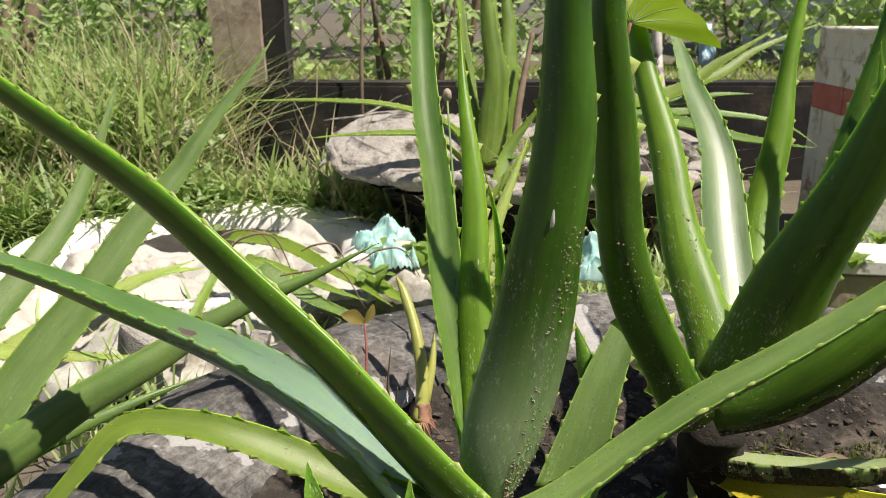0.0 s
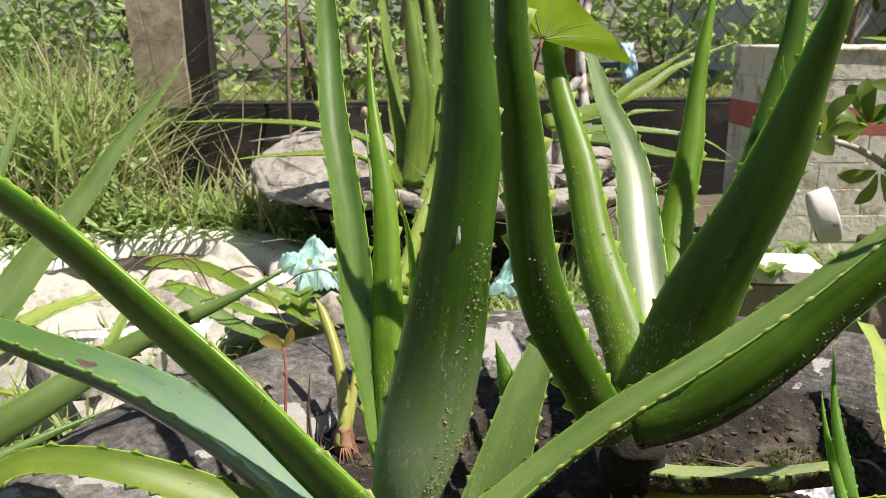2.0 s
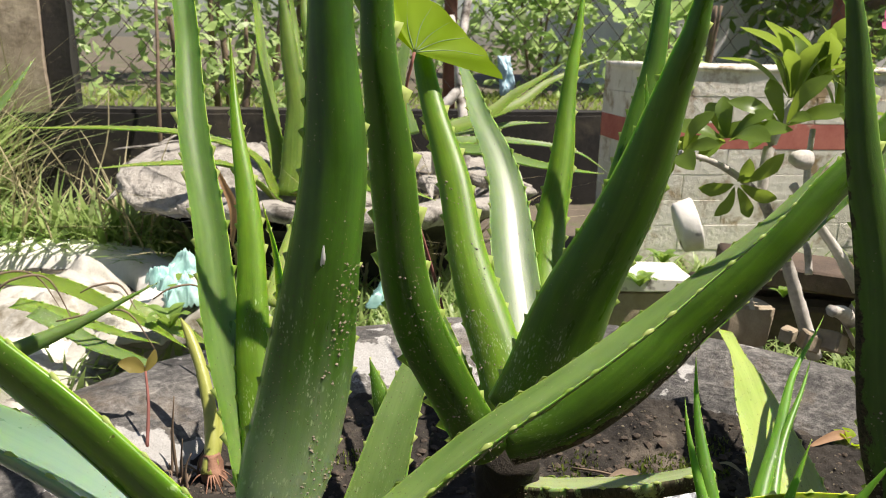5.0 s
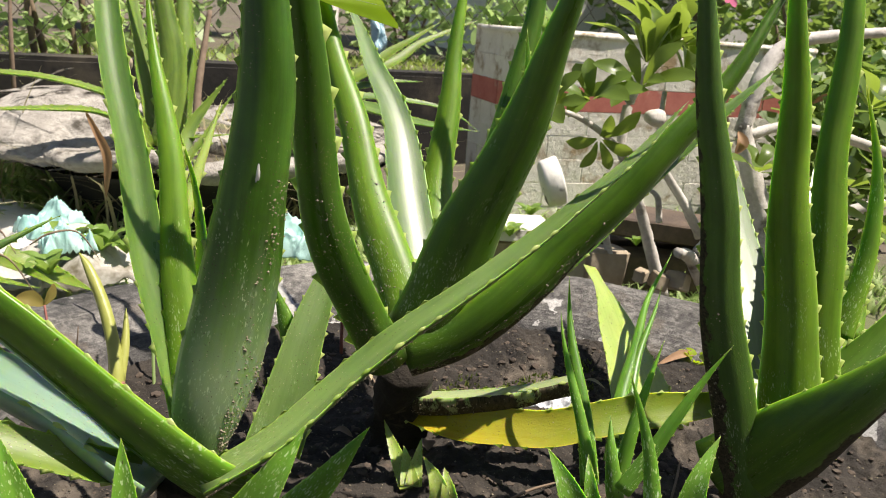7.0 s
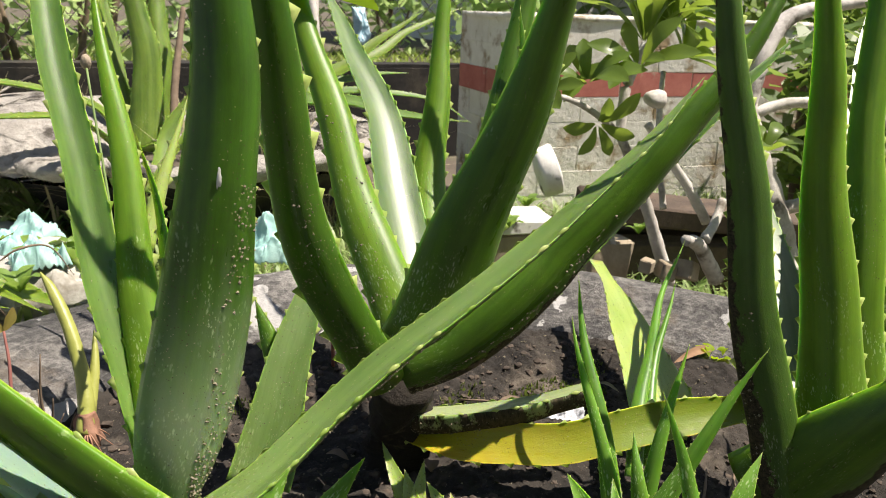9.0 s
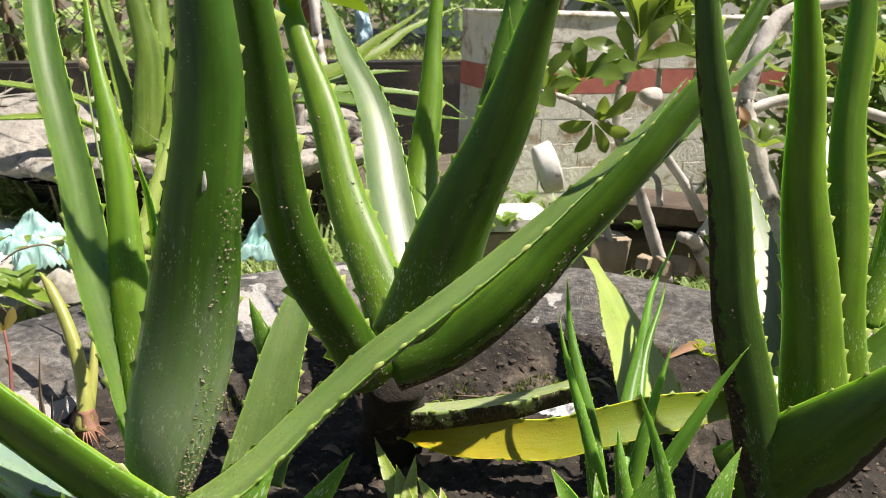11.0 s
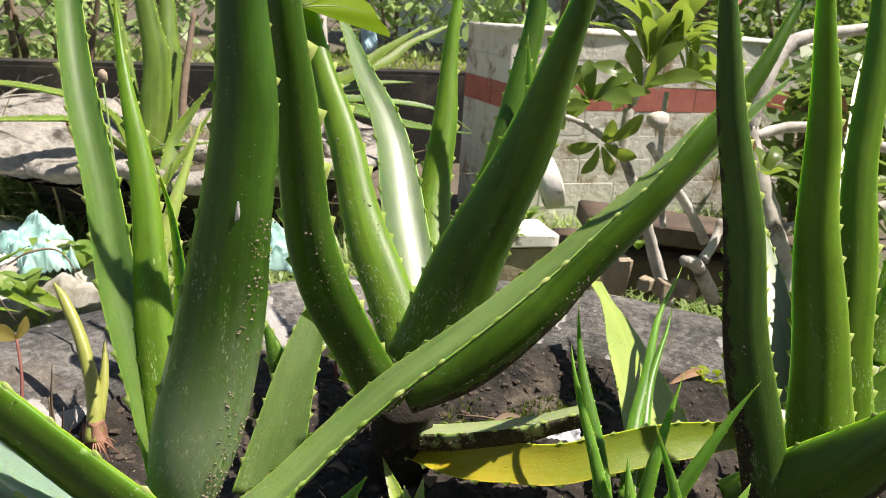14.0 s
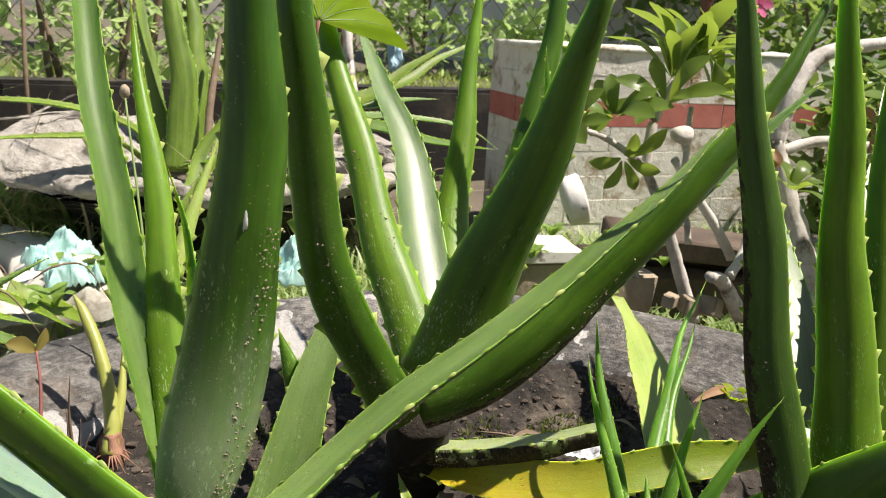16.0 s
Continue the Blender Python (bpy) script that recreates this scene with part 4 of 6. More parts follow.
def heart_leaf():
    h = thing("heart_shaped_leaf", "sunlit lime-green heart-shaped leaf on a thin stalk", "leaf")
    a, b, c = Vector((0.148, 0.655, 0.392)), Vector((0.219, 0.652, 0.371)), Vector((0.138, 0.676, 0.446))
    along = b - a
    out = (c - a) - along * ((c - a).dot(along) / along.length_squared)
    nrm = along.cross(out).normalized()
    if nrm.y > 0:
        nrm = -nrm

    across = out.normalized() * along.length
    rim = ((0, 1.0), (14, 0.80), (35, 0.62), (58, 0.56), (85, 0.60), (110, 0.68), (128, 0.58), (140, 0.30))

    def at(r, w):
        """r from the stalk to the edge, w from the midrib (0) round to the notch of the lobe (1)."""
        deg = w * 140
        k = max(q for q in range(len(rim) - 1) if rim[q][0] <= deg)
        (d0, e0), (d1, e1) = rim[k], rim[k + 1]
        u = (deg - d0) / (d1 - d0)
        edge = e0 + (e1 - e0) * u * u * (3 - 2 * u)
        dip = 0.004 * r * r - 0.0014 * math.cos(w * 28) * r * (1 - r) + 0.0012 * math.sin(w * 17) * r * r
        return a + along * (r * edge * math.cos(radians(deg))) + across * (r * edge * math.sin(radians(deg))) + nrm * dip
    n, m = 18, 48
    verts = [at(i / n, k / m) for i in range(n + 1) for k in range(m + 1)]
    faces = [(i * (m + 1) + k, i * (m + 1) + k + 1, (i + 1) * (m + 1) + k + 1, (i + 1) * (m + 1) + k) for i in range(n) for k in range(m)]
    part("blade", (verts, [], faces), M_HEART, h)
    # the other half folds up behind the first, only its lobe showing past the stalk
    verts = []
    for i in range(n + 1):
        for k in range(m + 1):
            p = at(i / n, k / m) - a
            up = p.dot(out) / out.length_squared
            verts.append(a + p + along * (-0.30 * up) + out * (-0.10 * up) - nrm * (0.022 * up + 0.0004))
    part("blade", (verts, [], faces), M_HEART, h)
    for w in (0.13, 0.27, 0.43, 0.62, 0.82):
        part("vein", tube([at(0.02, w) - nrm * 0.0003, at(0.5, w + 0.02) - nrm * 0.0003, at(0.95, w - 0.03) - nrm * 0.0002], [0.0007, 0.0005, 0.0002], 5, 10), M_WEED, h)
    part("stalk", tube([a, (0.142, 0.660, 0.350), (0.152, 0.668, 0.27), (0.188, 0.690, 0.15), (0.195, 0.700, 0.04)], [0.0013, 0.0013, 0.0014, 0.0016, 0.002], 6, 16), M_PURPLE, h, "thin reddish stalk")


heart_leaf()


def shoot():
    g = thing("ginger_shoot", "yellow-green ginger-like shoot with a reddish foot", "shoot", at=(-0.020, 0.635, 0.054))
    o = Vector(g.location)
    P = [Vector(p) - o for p in ((-0.021, 0.635, 0.052), (-0.018, 0.652, 0.078), (-0.024, 0.678, 0.116), (-0.036, 0.703, 0.148), (-0.044, 0.713, 0.162))]
    part("stalk", tube(P, [0.0072, 0.0062, 0.0054, 0.0042, 0.0006], 10, 24, 0.1), M_SPROUT, g)
    P = [Vector(p) - o for p in ((-0.018, 0.641, 0.056), (-0.010, 0.666, 0.093), (-0.008, 0.682, 0.119))]
    part("stalk", tube(P, [0.005, 0.004, 0.0006], 8, 16, 0.1), M_SPROUT, g)
    foot = Vector(P[0])
    part("foot", tube([foot + Vector((0, 0, -0.014)), foot, foot + Vector((0, 0, 0.012))], [0.010, 0.0085, 0.006], 14, 12, 0.7), M_PINKROOT, g, "knobbly pinkish root crown")
    rnd = random.Random(4)
    for k in range(12):
        w = rnd.uniform(0, 6.28)
        d = Vector((math.cos(w), math.sin(w), 0))
        part("root", tube([P[0] * 0.2, d * 0.010 + Vector((0, 0, -0.001)), d * rnd.uniform(0.014, 0.024) + Vector((0, 0, -0.009))], [0.0009, 0.0007, 0.0003], 5, 6), M_PINKROOT, g)


shoot()


def seedling():
    g = thing("seedling", "bronze-leaved seedling on a thin purple stem", "seedling", at=(-0.072, 0.666, 0.074))
    o = Vector(g.location)
    top = Vector((-0.073, 0.694, 0.122)) - o
    part("stem", tube([(0, 0, -0.01), top * 0.5 + Vector((0.002, 0, 0)), top], [0.0016, 0.0013, 0.001], 6, 10), M_PURPLE, g)
    part("leaf", flat_leaf([top, top + Vector((-0.010, -0.003, 0.008)), top + Vector((-0.021, -0.004, 0.010))], 0.014, (0.25, -0.9, 0.3), 0.25), M_RED_LEAF, g)
    part("leaf", flat_leaf([top, top + Vector((0.005, 0.002, 0.009)), top + Vector((0.008, 0.004, 0.018))], 0.009, (0.5, -0.8, 0.2), 0.4), M_RED_LEAF, g)


seedling()


def dry_stalks():
    """Withered brown stalks and rootlets round the shoot."""
    rnd = random.Random(9)
    for c, h in (((-0.046, 0.647, 0.049), 0.075), ((-0.042, 0.638, 0.057), 0.045), ((-0.052, 0.649, 0.054), 0.04), ((-0.037, 0.627, 0.054), 0.03), ((-0.032, 0.650, 0.047), 0.025)):
        z = soil_height(c[0], c[1])
        g = thing("dry_stalk", "withered thin brown stalk standing in the soil", "stalk", "dry stalks", at=(c[0], c[1], z))
        d = Vector((rnd.uniform(-0.006, 0.008), rnd.uniform(-0.01, 0.01), h))
        part("stem", tube([(0, 0, -0.01), d * 0.5 + Vector((rnd.uniform(-0.004, 0.004), 0, 0)), d], [0.0016, 0.0011, 0.0004], 6, 10, 0.4), M_TWIG, g)
        for k in range(3):
            w = rnd.uniform(0, 6.28)
            e = Vector((math.cos(w), math.sin(w), 0)) * rnd.uniform(0.01, 0.02)
            part("rootlet", tube([(0, 0, 0.004), e * 0.5 + Vector((0, 0, 0.008)), e + Vector((0, 0, 0.001))], [0.0009, 0.0007, 0.0003], 5, 6), M_TWIG, g)


dry_stalks()


def bud_stalk():
    g = thing("weed_stalk", "thin dry weed stalk with a grey bud", "weed", at=(0.0, 0.66, 0.02))
    o = Vector(g.location)
    tip = Vector((0.004, 0.803, 0.321)) - o
    part("stalk", tube([(0.012, -0.01, 0), tip * 0.5 + Vector((0.012, 0, 0)), tip], [0.0016, 0.0012, 0.0009], 6, 14), M_WEED, g)
    bm = bmesh.new()
    bmesh.ops.create_icosphere(bm, subdivisions=3, radius=0.0055, matrix=Matrix.Translation(tip) @ Matrix.Diagonal((0.8, 0.8, 1.25, 1)))
    roughen(bm, 0.001, 300)
    part("bud", bm, M_STONE, g)


bud_stalk()


def crumb_field():
    """Clods and grit over the soil."""
    rnd = random.Random(11)
    verts, faces = [], []
    ico = bmesh.new()
    bmesh.ops.create_icosphere(ico, subdivisions=1, radius=1)
    ico.verts.ensure_lookup_table()
    base = [v.co.copy() for v in ico.verts]
    tri = [[v.index for v in f.verts] for f in ico.faces]
    ico.free()
    for _ in range(16000):
        w, r = rnd.uniform(0, 6.283), 0.36 * math.sqrt(rnd.random())
        x, y = TC[0] + r * math.cos(w), TC[1] + r * math.sin(w)
        s = 0.0005 + 0.0042 * rnd.random() ** 9
        i0 = len(verts)
        for b in base:
            verts.append(Vector((x, y, soil_height(x, y) - s * 0.05)) + Vector((b.x * s * rnd.uniform(0.8, 1.4), b.y * s * rnd.uniform(0.8, 1.4), b.z * s * rnd.uniform(0.3, 0.9))))
        faces += [[i0 + k for k in t] for t in tri]
    tagged(part("soil_crumbs", (verts, [], faces), M_CRUMB, smooth=False), "loose clods and grit on the soil", "soil", kind="stuff")
    verts, faces = [], []
    for _ in range(4200):
        w, r = rnd.uniform(0, 6.283), 0.36 * math.sqrt(rnd.random())
        x, y = TC[0] + r * math.cos(w), TC[1] + r * math.sin(w)
        s, a, i0 = 0.0006 + 0.0016 * rnd.random() ** 4, rnd.uniform(0, 6.283), len(verts)
        c, d = Vector((x, y, soil_height(x, y) + 0.0004)), Vector((math.cos(a), math.sin(a), rnd.uniform(-0.4, 0.4)))
        e = Vector((-d.y, d.x, 0.2)) * 0.6
        verts += [c - d * s, c + e * s, c + d * s, c - e * s, c + Vector((0, 0, s * 0.8))]
        faces += [(i0, i0 + 1, i0 + 4), (i0 + 1, i0 + 2, i0 + 4), (i0 + 2, i0 + 3, i0 + 4), (i0 + 3, i0, i0 + 4)]
    tagged(part("pale_grit", (verts, [], faces), M_GRIT, smooth=False), "pale grit and flakes strewn over the soil", "soil", kind="stuff")


crumb_field()


def litter():
    """Dry leaf scraps, straw and twigs on the soil, and moss tufts."""
    rnd = random.Random(21)
    for k in range(26):
        w, r = rnd.uniform(0, 6.283), 0.29 * math.sqrt(rnd.random())
        x, y = TC[0] + r * math.cos(w), TC[1] + r * math.sin(w)
        z = soil_height(x, y) + 0.004
        d = Vector((math.cos(w * 3), math.sin(w * 3), 0)) * rnd.uniform(0.008, 0.022)
        c = Vector((x, y, z))
        t = part("dry_leaf_scrap", flat_leaf([c - d, c + Vector((0, 0, 0.004)), c + d], rnd.uniform(0.006, 0.014), (rnd.uniform(-0.4, 0.4), -0.3, 0.9), 0.4, 6), M_STRAW if k % 3 else M_TWIG)
        tagged(t, "curled dry brown leaf scrap on the soil", "leaf litter", "leaf litter")
    for k in range(22):
        w, r = rnd.uniform(0, 6.283), 0.29 * math.sqrt(rnd.random())
        x, y = TC[0] + r * math.cos(w), TC[1] + r * math.sin(w)
        c = Vector((x, y, soil_height(x, y) + 0.003))
        d = Vector((math.cos(w * 5), math.sin(w * 5), rnd.uniform(-0.05, 0.25))) * rnd.uniform(0.015, 0.04)
        tagged(part("twig", tube([c - d, c + Vector((0.002, 0.001, 0.003)), c + d], [0.0009, 0.0012, 0.0006], 5, 6), M_TWIG), "short dry twig on the soil", "twig", "twigs")


litter()


def moss():
    rnd = random.Random(31)
    verts, faces = [], []
    for cx, cy, rr, cnt in ((0.365, 0.60, 0.022, 260), (0.40, 0.585, 0.016, 170), (0.30, 0.63, 0.014, 90), (0.43, 0.62, 0.012, 80), (0.10, 0.66, 0.01, 50)):
        for _ in range(cnt):
            w, r = rnd.uniform(0, 6.283), rr * math.sqrt(rnd.random())
            x, y = cx + r * math.cos(w) * 1.6, cy + r * math.sin(w)
            z = max(soil_height(x, y), 0.02)
            h, a = rnd.uniform(0.002, 0.006), rnd.uniform(0, 6.283)
            i0 = len(verts)
            verts += [(x - 0.0012 * math.cos(a), y - 0.0012 * math.sin(a), z), (x + 0.0012 * math.cos(a), y + 0.0012 * math.sin(a), z), (x + rnd.uniform(-0.002, 0.002), y + rnd.uniform(-0.002, 0.002), z + h)]
            faces.append((i0, i0 + 1, i0 + 2))
    tagged(part("moss", (verts, [], faces), M_MOSS), "small tufts of bright green moss", "moss", kind="stuff")


moss()


def foil():
    bm = bmesh.new()
    bmesh.ops.create_grid(bm, x_segments=20, y_segments=10, size=1)
    c = Vector((0.331, 0.514, 0.069))
    for v in bm.verts:
        v.co = Vector((v.co.x * 0.019, v.co.y * 0.008, 0.0))
        v.co.z += 0.006 * noise.noise(v.co * 130) + 0.004 * noise.noise(v.co * 320)
    bmesh.ops.solidify(bm, geom=bm.faces[:], thickness=0.0008)
    bmesh.ops.transform(bm, matrix=Matrix.Translation((c.x, c.y, c.z)) @ pose(0, 0, 0, 25, 4, -22), verts=bm.verts)
    tagged(part("foil_scrap", bm, M_FOIL), "crumpled silvery foil wrapper on the soil", "litter")


foil()


def weed_sprig(c, leaves, size, material, label, seed, name="weed", spread=1.0):
    rnd = random.Random(seed)
    g = thing(name, label, "weed", "weeds", at=c)
    for k in range(leaves):
        w = 6.283 * k / leaves + rnd.uniform(-0.4, 0.4)
        d = Vector((math.cos(w) * spread, math.sin(w) * spread, rnd.uniform(0.5, 1.3))).normalized()
        l = size * rnd.uniform(0.7, 1.2)
        mid = d * l * 0.55 + Vector((0, 0, 0.1 * l))
        end = mid + Vector((d.x, d.y, 0.1)) * l * 0.5
        part("leaf", flat_leaf([(0, 0, 0), mid, end], l * 0.42, (d.x * -0.4, d.y * -0.4, 1), 0.25, 8), material, g)
    return g


weed_sprig((0.544, 0.575, 0.052), 5, 0.022, M_HEART, "tiny yellow-green seedling by the tyre", 5, "seedling")
weed_sprig((0.496, 0.572, 0.029), 3, 0.018, M_RED_LEAF, "tiny orange-leaved seedling in the soil", 6, "seedling")
part_c = Vector((0.528, 0.579, 0.058))
tagged(part("dry_leaf_scrap", flat_leaf([part_c + Vector((-0.03, 0, 0)), part_c + Vector((0, 0.004, 0.006)), part_c + Vector((0.030, 0.006, 0.004))], 0.009, (0.1, -0.6, 0.7), 0.35), surface("orange_dry_leaf", (0.16, 0.085, 0.045), (0.36, 0.22, 0.12))), "curled orange-brown dry leaf beside the tyre rim", "leaf litter", "leaf litter")

for k, (c, n, sz, mt) in enumerate((
    ((-0.072, 1.206, 0.021), 7, 0.075, M_SPRIG), ((0.002, 1.165, 0.112), 6, 0.06, M_SPRIG), ((-0.096, 1.088, 0.045), 5, 0.07, M_SPRIG),
    ((0.742, 1.305, 0.019), 8, 0.055, M_SPRIG), ((0.709, 1.358, -0.005), 7, 0.05, M_SPRIG), ((0.631, 1.174, 0.055), 8, 0.05, M_SPRIG), ((0.630, 1.333, 0.017), 6, 0.05, M_SPRIG),
    ((-0.032, 1.178, 0.058), 5, 0.07, M_SPRIG), ((0.838, 1.087, 0.067), 6, 0.045, M_SPRIG), ((0.808, 0.615, 0.145), 7, 0.06, M_SPRIG), ((1.003, 0.808, 0.127), 7, 0.07, M_SPRIG))):
    c = (c[0], c[1], min(c[2], 0.02))
    weed_sprig(c, n + 2, sz * 0.75, mt, "broad-leaved green weed growing behind the tyre", 100 + k)

# ---- beyond the tyre: masonry planter ----
def block_planter():
    corner = Vector((0.850, 1.630, 0.376))
    b = thing("masonry_planter", "square limewashed brick planter with flaking paint and a faded red band", "planter", at=(corner.x, corner.y, GROUND))
    back = Vector((0.868, 1.900, 0.376))
    left_dir = Vector((back.x - corner.x, back.y - corner.y, 0))
    depth = left_dir.length
    left_dir.normalize()
    front_dir = Vector((-left_dir.y, left_dir.x, 0)) * -1
    if front_dir.x < 0:
        front_dir = -front_dir
    courses, ch, thick = 8, 0.0575, 0.05
    length = 0.84
    def wall(name, start, d, size, inward):
        bm = bmesh.new()
        v = bmesh.ops.create_cube(bm, size=1)["verts"]
        for q in v:
            t, u, h = q.co.x + 0.5, q.co.y + 0.5, q.co.z + 0.5
            q.co = start + d * (t * size) + inward * (0.0010 + u * thick) + Vector((0, 0, h * courses * ch - 0.004))
        ob = part(name, bm, M_LIME, b, smooth=False)
        return ob
    rnd = random.Random(8)
    sides = (("front_wall", Vector(), front_dir, length, left_dir), ("side_wall", Vector(), left_dir, depth, front_dir), ("back_wall", left_dir * depth, front_dir, length, -left_dir), ("side_wall", front_dir * length, left_dir, depth, -front_dir))
    for nm, st, d, size, inw in sides:
        w = wall(nm, st, d, size, inw)
        if nm == "back_wall":
            continue
        for c in range(courses):
            x = -0.10 * (c % 2)
            while x < size - 0.02:
                x0, x1 = max(x, 0.0), min(x + 0.198, size)
                if x1 - x0 > 0.03:
                    bm = bmesh.new()
                    v = bmesh.ops.create_cube(bm, size=1)["verts"]
                    jut = rnd.uniform(0.0, 0.0013)
                    for q in v:
                        t, u, h = q.co.x + 0.5, q.co.y + 0.5, q.co.z + 0.5
                        q.co = st + d * (x0 + 0.0003 + t * (x1 - x0 - 0.0006)) + inw * (-jut + u * 0.02) + Vector((0, 0, c * ch + 0.0003 + h * (ch - 0.0006)))
                    bmesh.ops.bevel(bm, geom=bm.edges[:], offset=0.0009, segments=1, affect="EDGES")
                    part("brick", bm, M_REDBAND if c == 5 else M_LIME, w, smooth=False)
                x += 0.2
    # coping and fill
    for st, d, size, inw in ((Vector(), front_dir, length, left_dir), (Vector(), left_dir, depth, front_dir), (left_dir * depth, front_dir, length, -left_dir), (front_dir * length, left_dir, depth, -front_dir)):
        bm = bmesh.new()
        v = bmesh.ops.create_cube(bm, size=1)["verts"]
        for q in v:
            t, u, h = q.co.x + 0.5, q.co.y + 0.5, q.co.z + 0.5
            q.co = st + d * (t * size) + inw * (-0.004 + u * (thick + 0.008)) + Vector((0, 0, courses * ch - 0.003 + 0.012 * h))
        bmesh.ops.subdivide_edges(bm, edges=[e for e in bm.edges if e.calc_length() > 0.1], cuts=14)
        roughen(bm, 0.005, 28)
        part("coping", bm, M_LIME, b)
    bm = bmesh.new()
    quad = [bm.verts.new(p + Vector((0, 0, 0.40))) for p in (left_dir * 0.03 + front_dir * 0.03, front_dir * (length - 0.03) + left_dir * 0.03, front_dir * (length - 0.03) + left_dir * (depth - 0.03), left_dir * (depth - 0.03) + front_dir * 0.03)]
    bm.faces.new(quad)
    bmesh.ops.subdivide_edges(bm, edges=bm.edges[:], cuts=20, use_grid_fill=True)
    roughen(bm, 0.01, 20)
    part("soil_fill", bm, M_SOIL, b)


block_planter()

# ---- stone basin with its aloes ----
BC = Vector((0.20, 1.86, GROUND))


def stone_basin():
    b = thing("stone_basin", "wide cracked concrete basin with a rough pale rim", "planter", at=BC)
    prof = [(0.0, 0.155), (0.20, 0.16), (0.33, 0.165), (0.36, 0.185), (0.39, 0.200), (0.435, 0.202), (0.452, 0.196), (0.455, 0.186), (0.43, 0.165), (0.36, 0.13), (0.31, 0.08), (0.29, 0.02), (0.29, -0.04)]
    part("debris_fill", lathe(prof[:3], (0, 0, 0), 90, 0.02, 9), M_GROUND, b, "dry soil and debris")
    vs, es, fs = lathe(prof[2:9], (0, 0, 0), 170, 0.014, 7)
    def broken(v):
        a = math.atan2(v.y, v.x)
        k = 1 + 0.07 * noise.noise(Vector((math.cos(a) * 3, math.sin(a) * 3, 4))) + 0.03 * noise.noise(Vector((math.cos(a) * 9, math.sin(a) * 9, 7)))
        return Vector((v.x * k, v.y * k, v.z + 0.022 * noise.noise(Vector((math.cos(a) * 4, math.sin(a) * 4, 1)))))
    vs = [broken(v) + Vector(noise.noise_vector(v * 26)) * 0.005 + Vector(noise.noise_vector(v * 70)) * 0.003 for v in vs]
    part("rim", (vs, es, fs), M_ROCK, b, "broken pale rim")
    # Shade below the overhanging rim is painted in with the black body.
    part("body", lathe(prof[8:], (0, 0, 0), 110, 0.012, 8), M_MOULD_AND_SHADE, b, "underside painted black for the shade below the rim")
    rnd = random.Random(2)
    for k, (x, y, s) in enumerate(((-0.275, -0.20, 0.138), (-0.02, -0.32, 0.05), (0.20, -0.27, 0.05), (0.30, -0.16, 0.05))):
        bm = bmesh.new()
        for _ in range(48 if k == 0 else 34):
            p = Vector((rnd.gauss(0, 1), rnd.gauss(0, 1), rnd.gauss(0, 1))).normalized()
            if k == 0:
                # the largest is a flat slab, its back edge raised
                bm.verts.new((p.x * s * 1.30, p.y * s * 0.95, max(p.z, -0.5) * s * 0.24 + 0.42 * p.y * s))
                continue
            bm.verts.new((p.x * s * 1.35, p.y * s * 0.95, max(p.z, -0.5) * s * 0.55 - 0.25 * p.x * s))
        hull = bmesh.ops.convex_hull(bm, input=bm.verts[:])
        bmesh.ops.delete(bm, geom=[g for g in hull["geom_interior"] if isinstance(g, bmesh.types.BMVert)], context="VERTS")
        bmesh.ops.bevel(bm, geom=bm.edges[:], offset=s * 0.05, segments=2, affect="EDGES")
        bmesh.ops.triangulate(bm, faces=bm.faces[:])
        bmesh.ops.subdivide_edges(bm, edges=bm.edges[:], cuts=2, use_grid_fill=True)
        roughen(bm, s * 0.05, 22, k)
        roughen(bm, s * 0.02, 90, k)
        r = part("rock", bm, M_ROCK)
        r.location = BC + Vector((x, y, 0.20 + s * (0.22 if k == 0 else 0.25)))
        tagged(r, "rough pale grey rock lying on the basin", "rock", "rocks in the basin")


stone_basin()


def far_leaf(p, pts, w, face, material=M_ALOE_DUSTY):
    aloe_leaf(p, pts, w, face, q=1.6, material=material, step=0.022, bite=0.004)


basin_aloe_a = thing("aloe_plant", "upright grey-green aloe growing in the stone basin", "aloe plant", "aloes in the basin", at=(0.12, 1.80, 0.06))
far_leaf(basin_aloe_a, [(0.090, 1.592, 0.101), (0.107, 1.632, 0.261), (0.087, 1.675, 0.417), (0.078, 1.710, 0.550)], 0.062, (0, 1, 0.2), M_ALOE_PALE)
far_leaf(basin_aloe_a, [(0.072, 1.618, 0.114), (0.051, 1.684, 0.281), (0.036, 1.742, 0.418), (0.024, 1.803, 0.569)], 0.045, (0.6, -0.7, 0.3), M_ALOE_PALE)
far_leaf(basin_aloe_a, [(0.111, 1.634, 0.110), (0.138, 1.696, 0.279), (0.133, 1.757, 0.429), (0.115, 1.819, 0.582)], 0.05, (-0.2, 0.9, 0.3), M_ALOE_PALE)
far_leaf(basin_aloe_a, [(0.064, 1.575, 0.105), (0.011, 1.561, 0.193), (-0.135, 1.524, 0.238), (-0.371, 1.466, 0.248)], 0.030, (0, -0.3, 0.95), M_ALOE_OLIVE)
far_leaf(basin_aloe_a, [(0.064, 1.573, 0.099), (-0.010, 1.496, 0.175), (-0.098, 1.427, 0.195), (-0.237, 1.376, 0.192)], 0.034, (0, -0.3, 0.95), M_ALOE_OLIVE)
far_leaf(basin_aloe_a, [(0.123, 1.607, 0.091), (0.177, 1.568, 0.120), (0.298, 1.537, 0.122), (0.357, 1.496, 0.106)], 0.04, (0, -0.3, 0.95), M_ALOE_PALE)
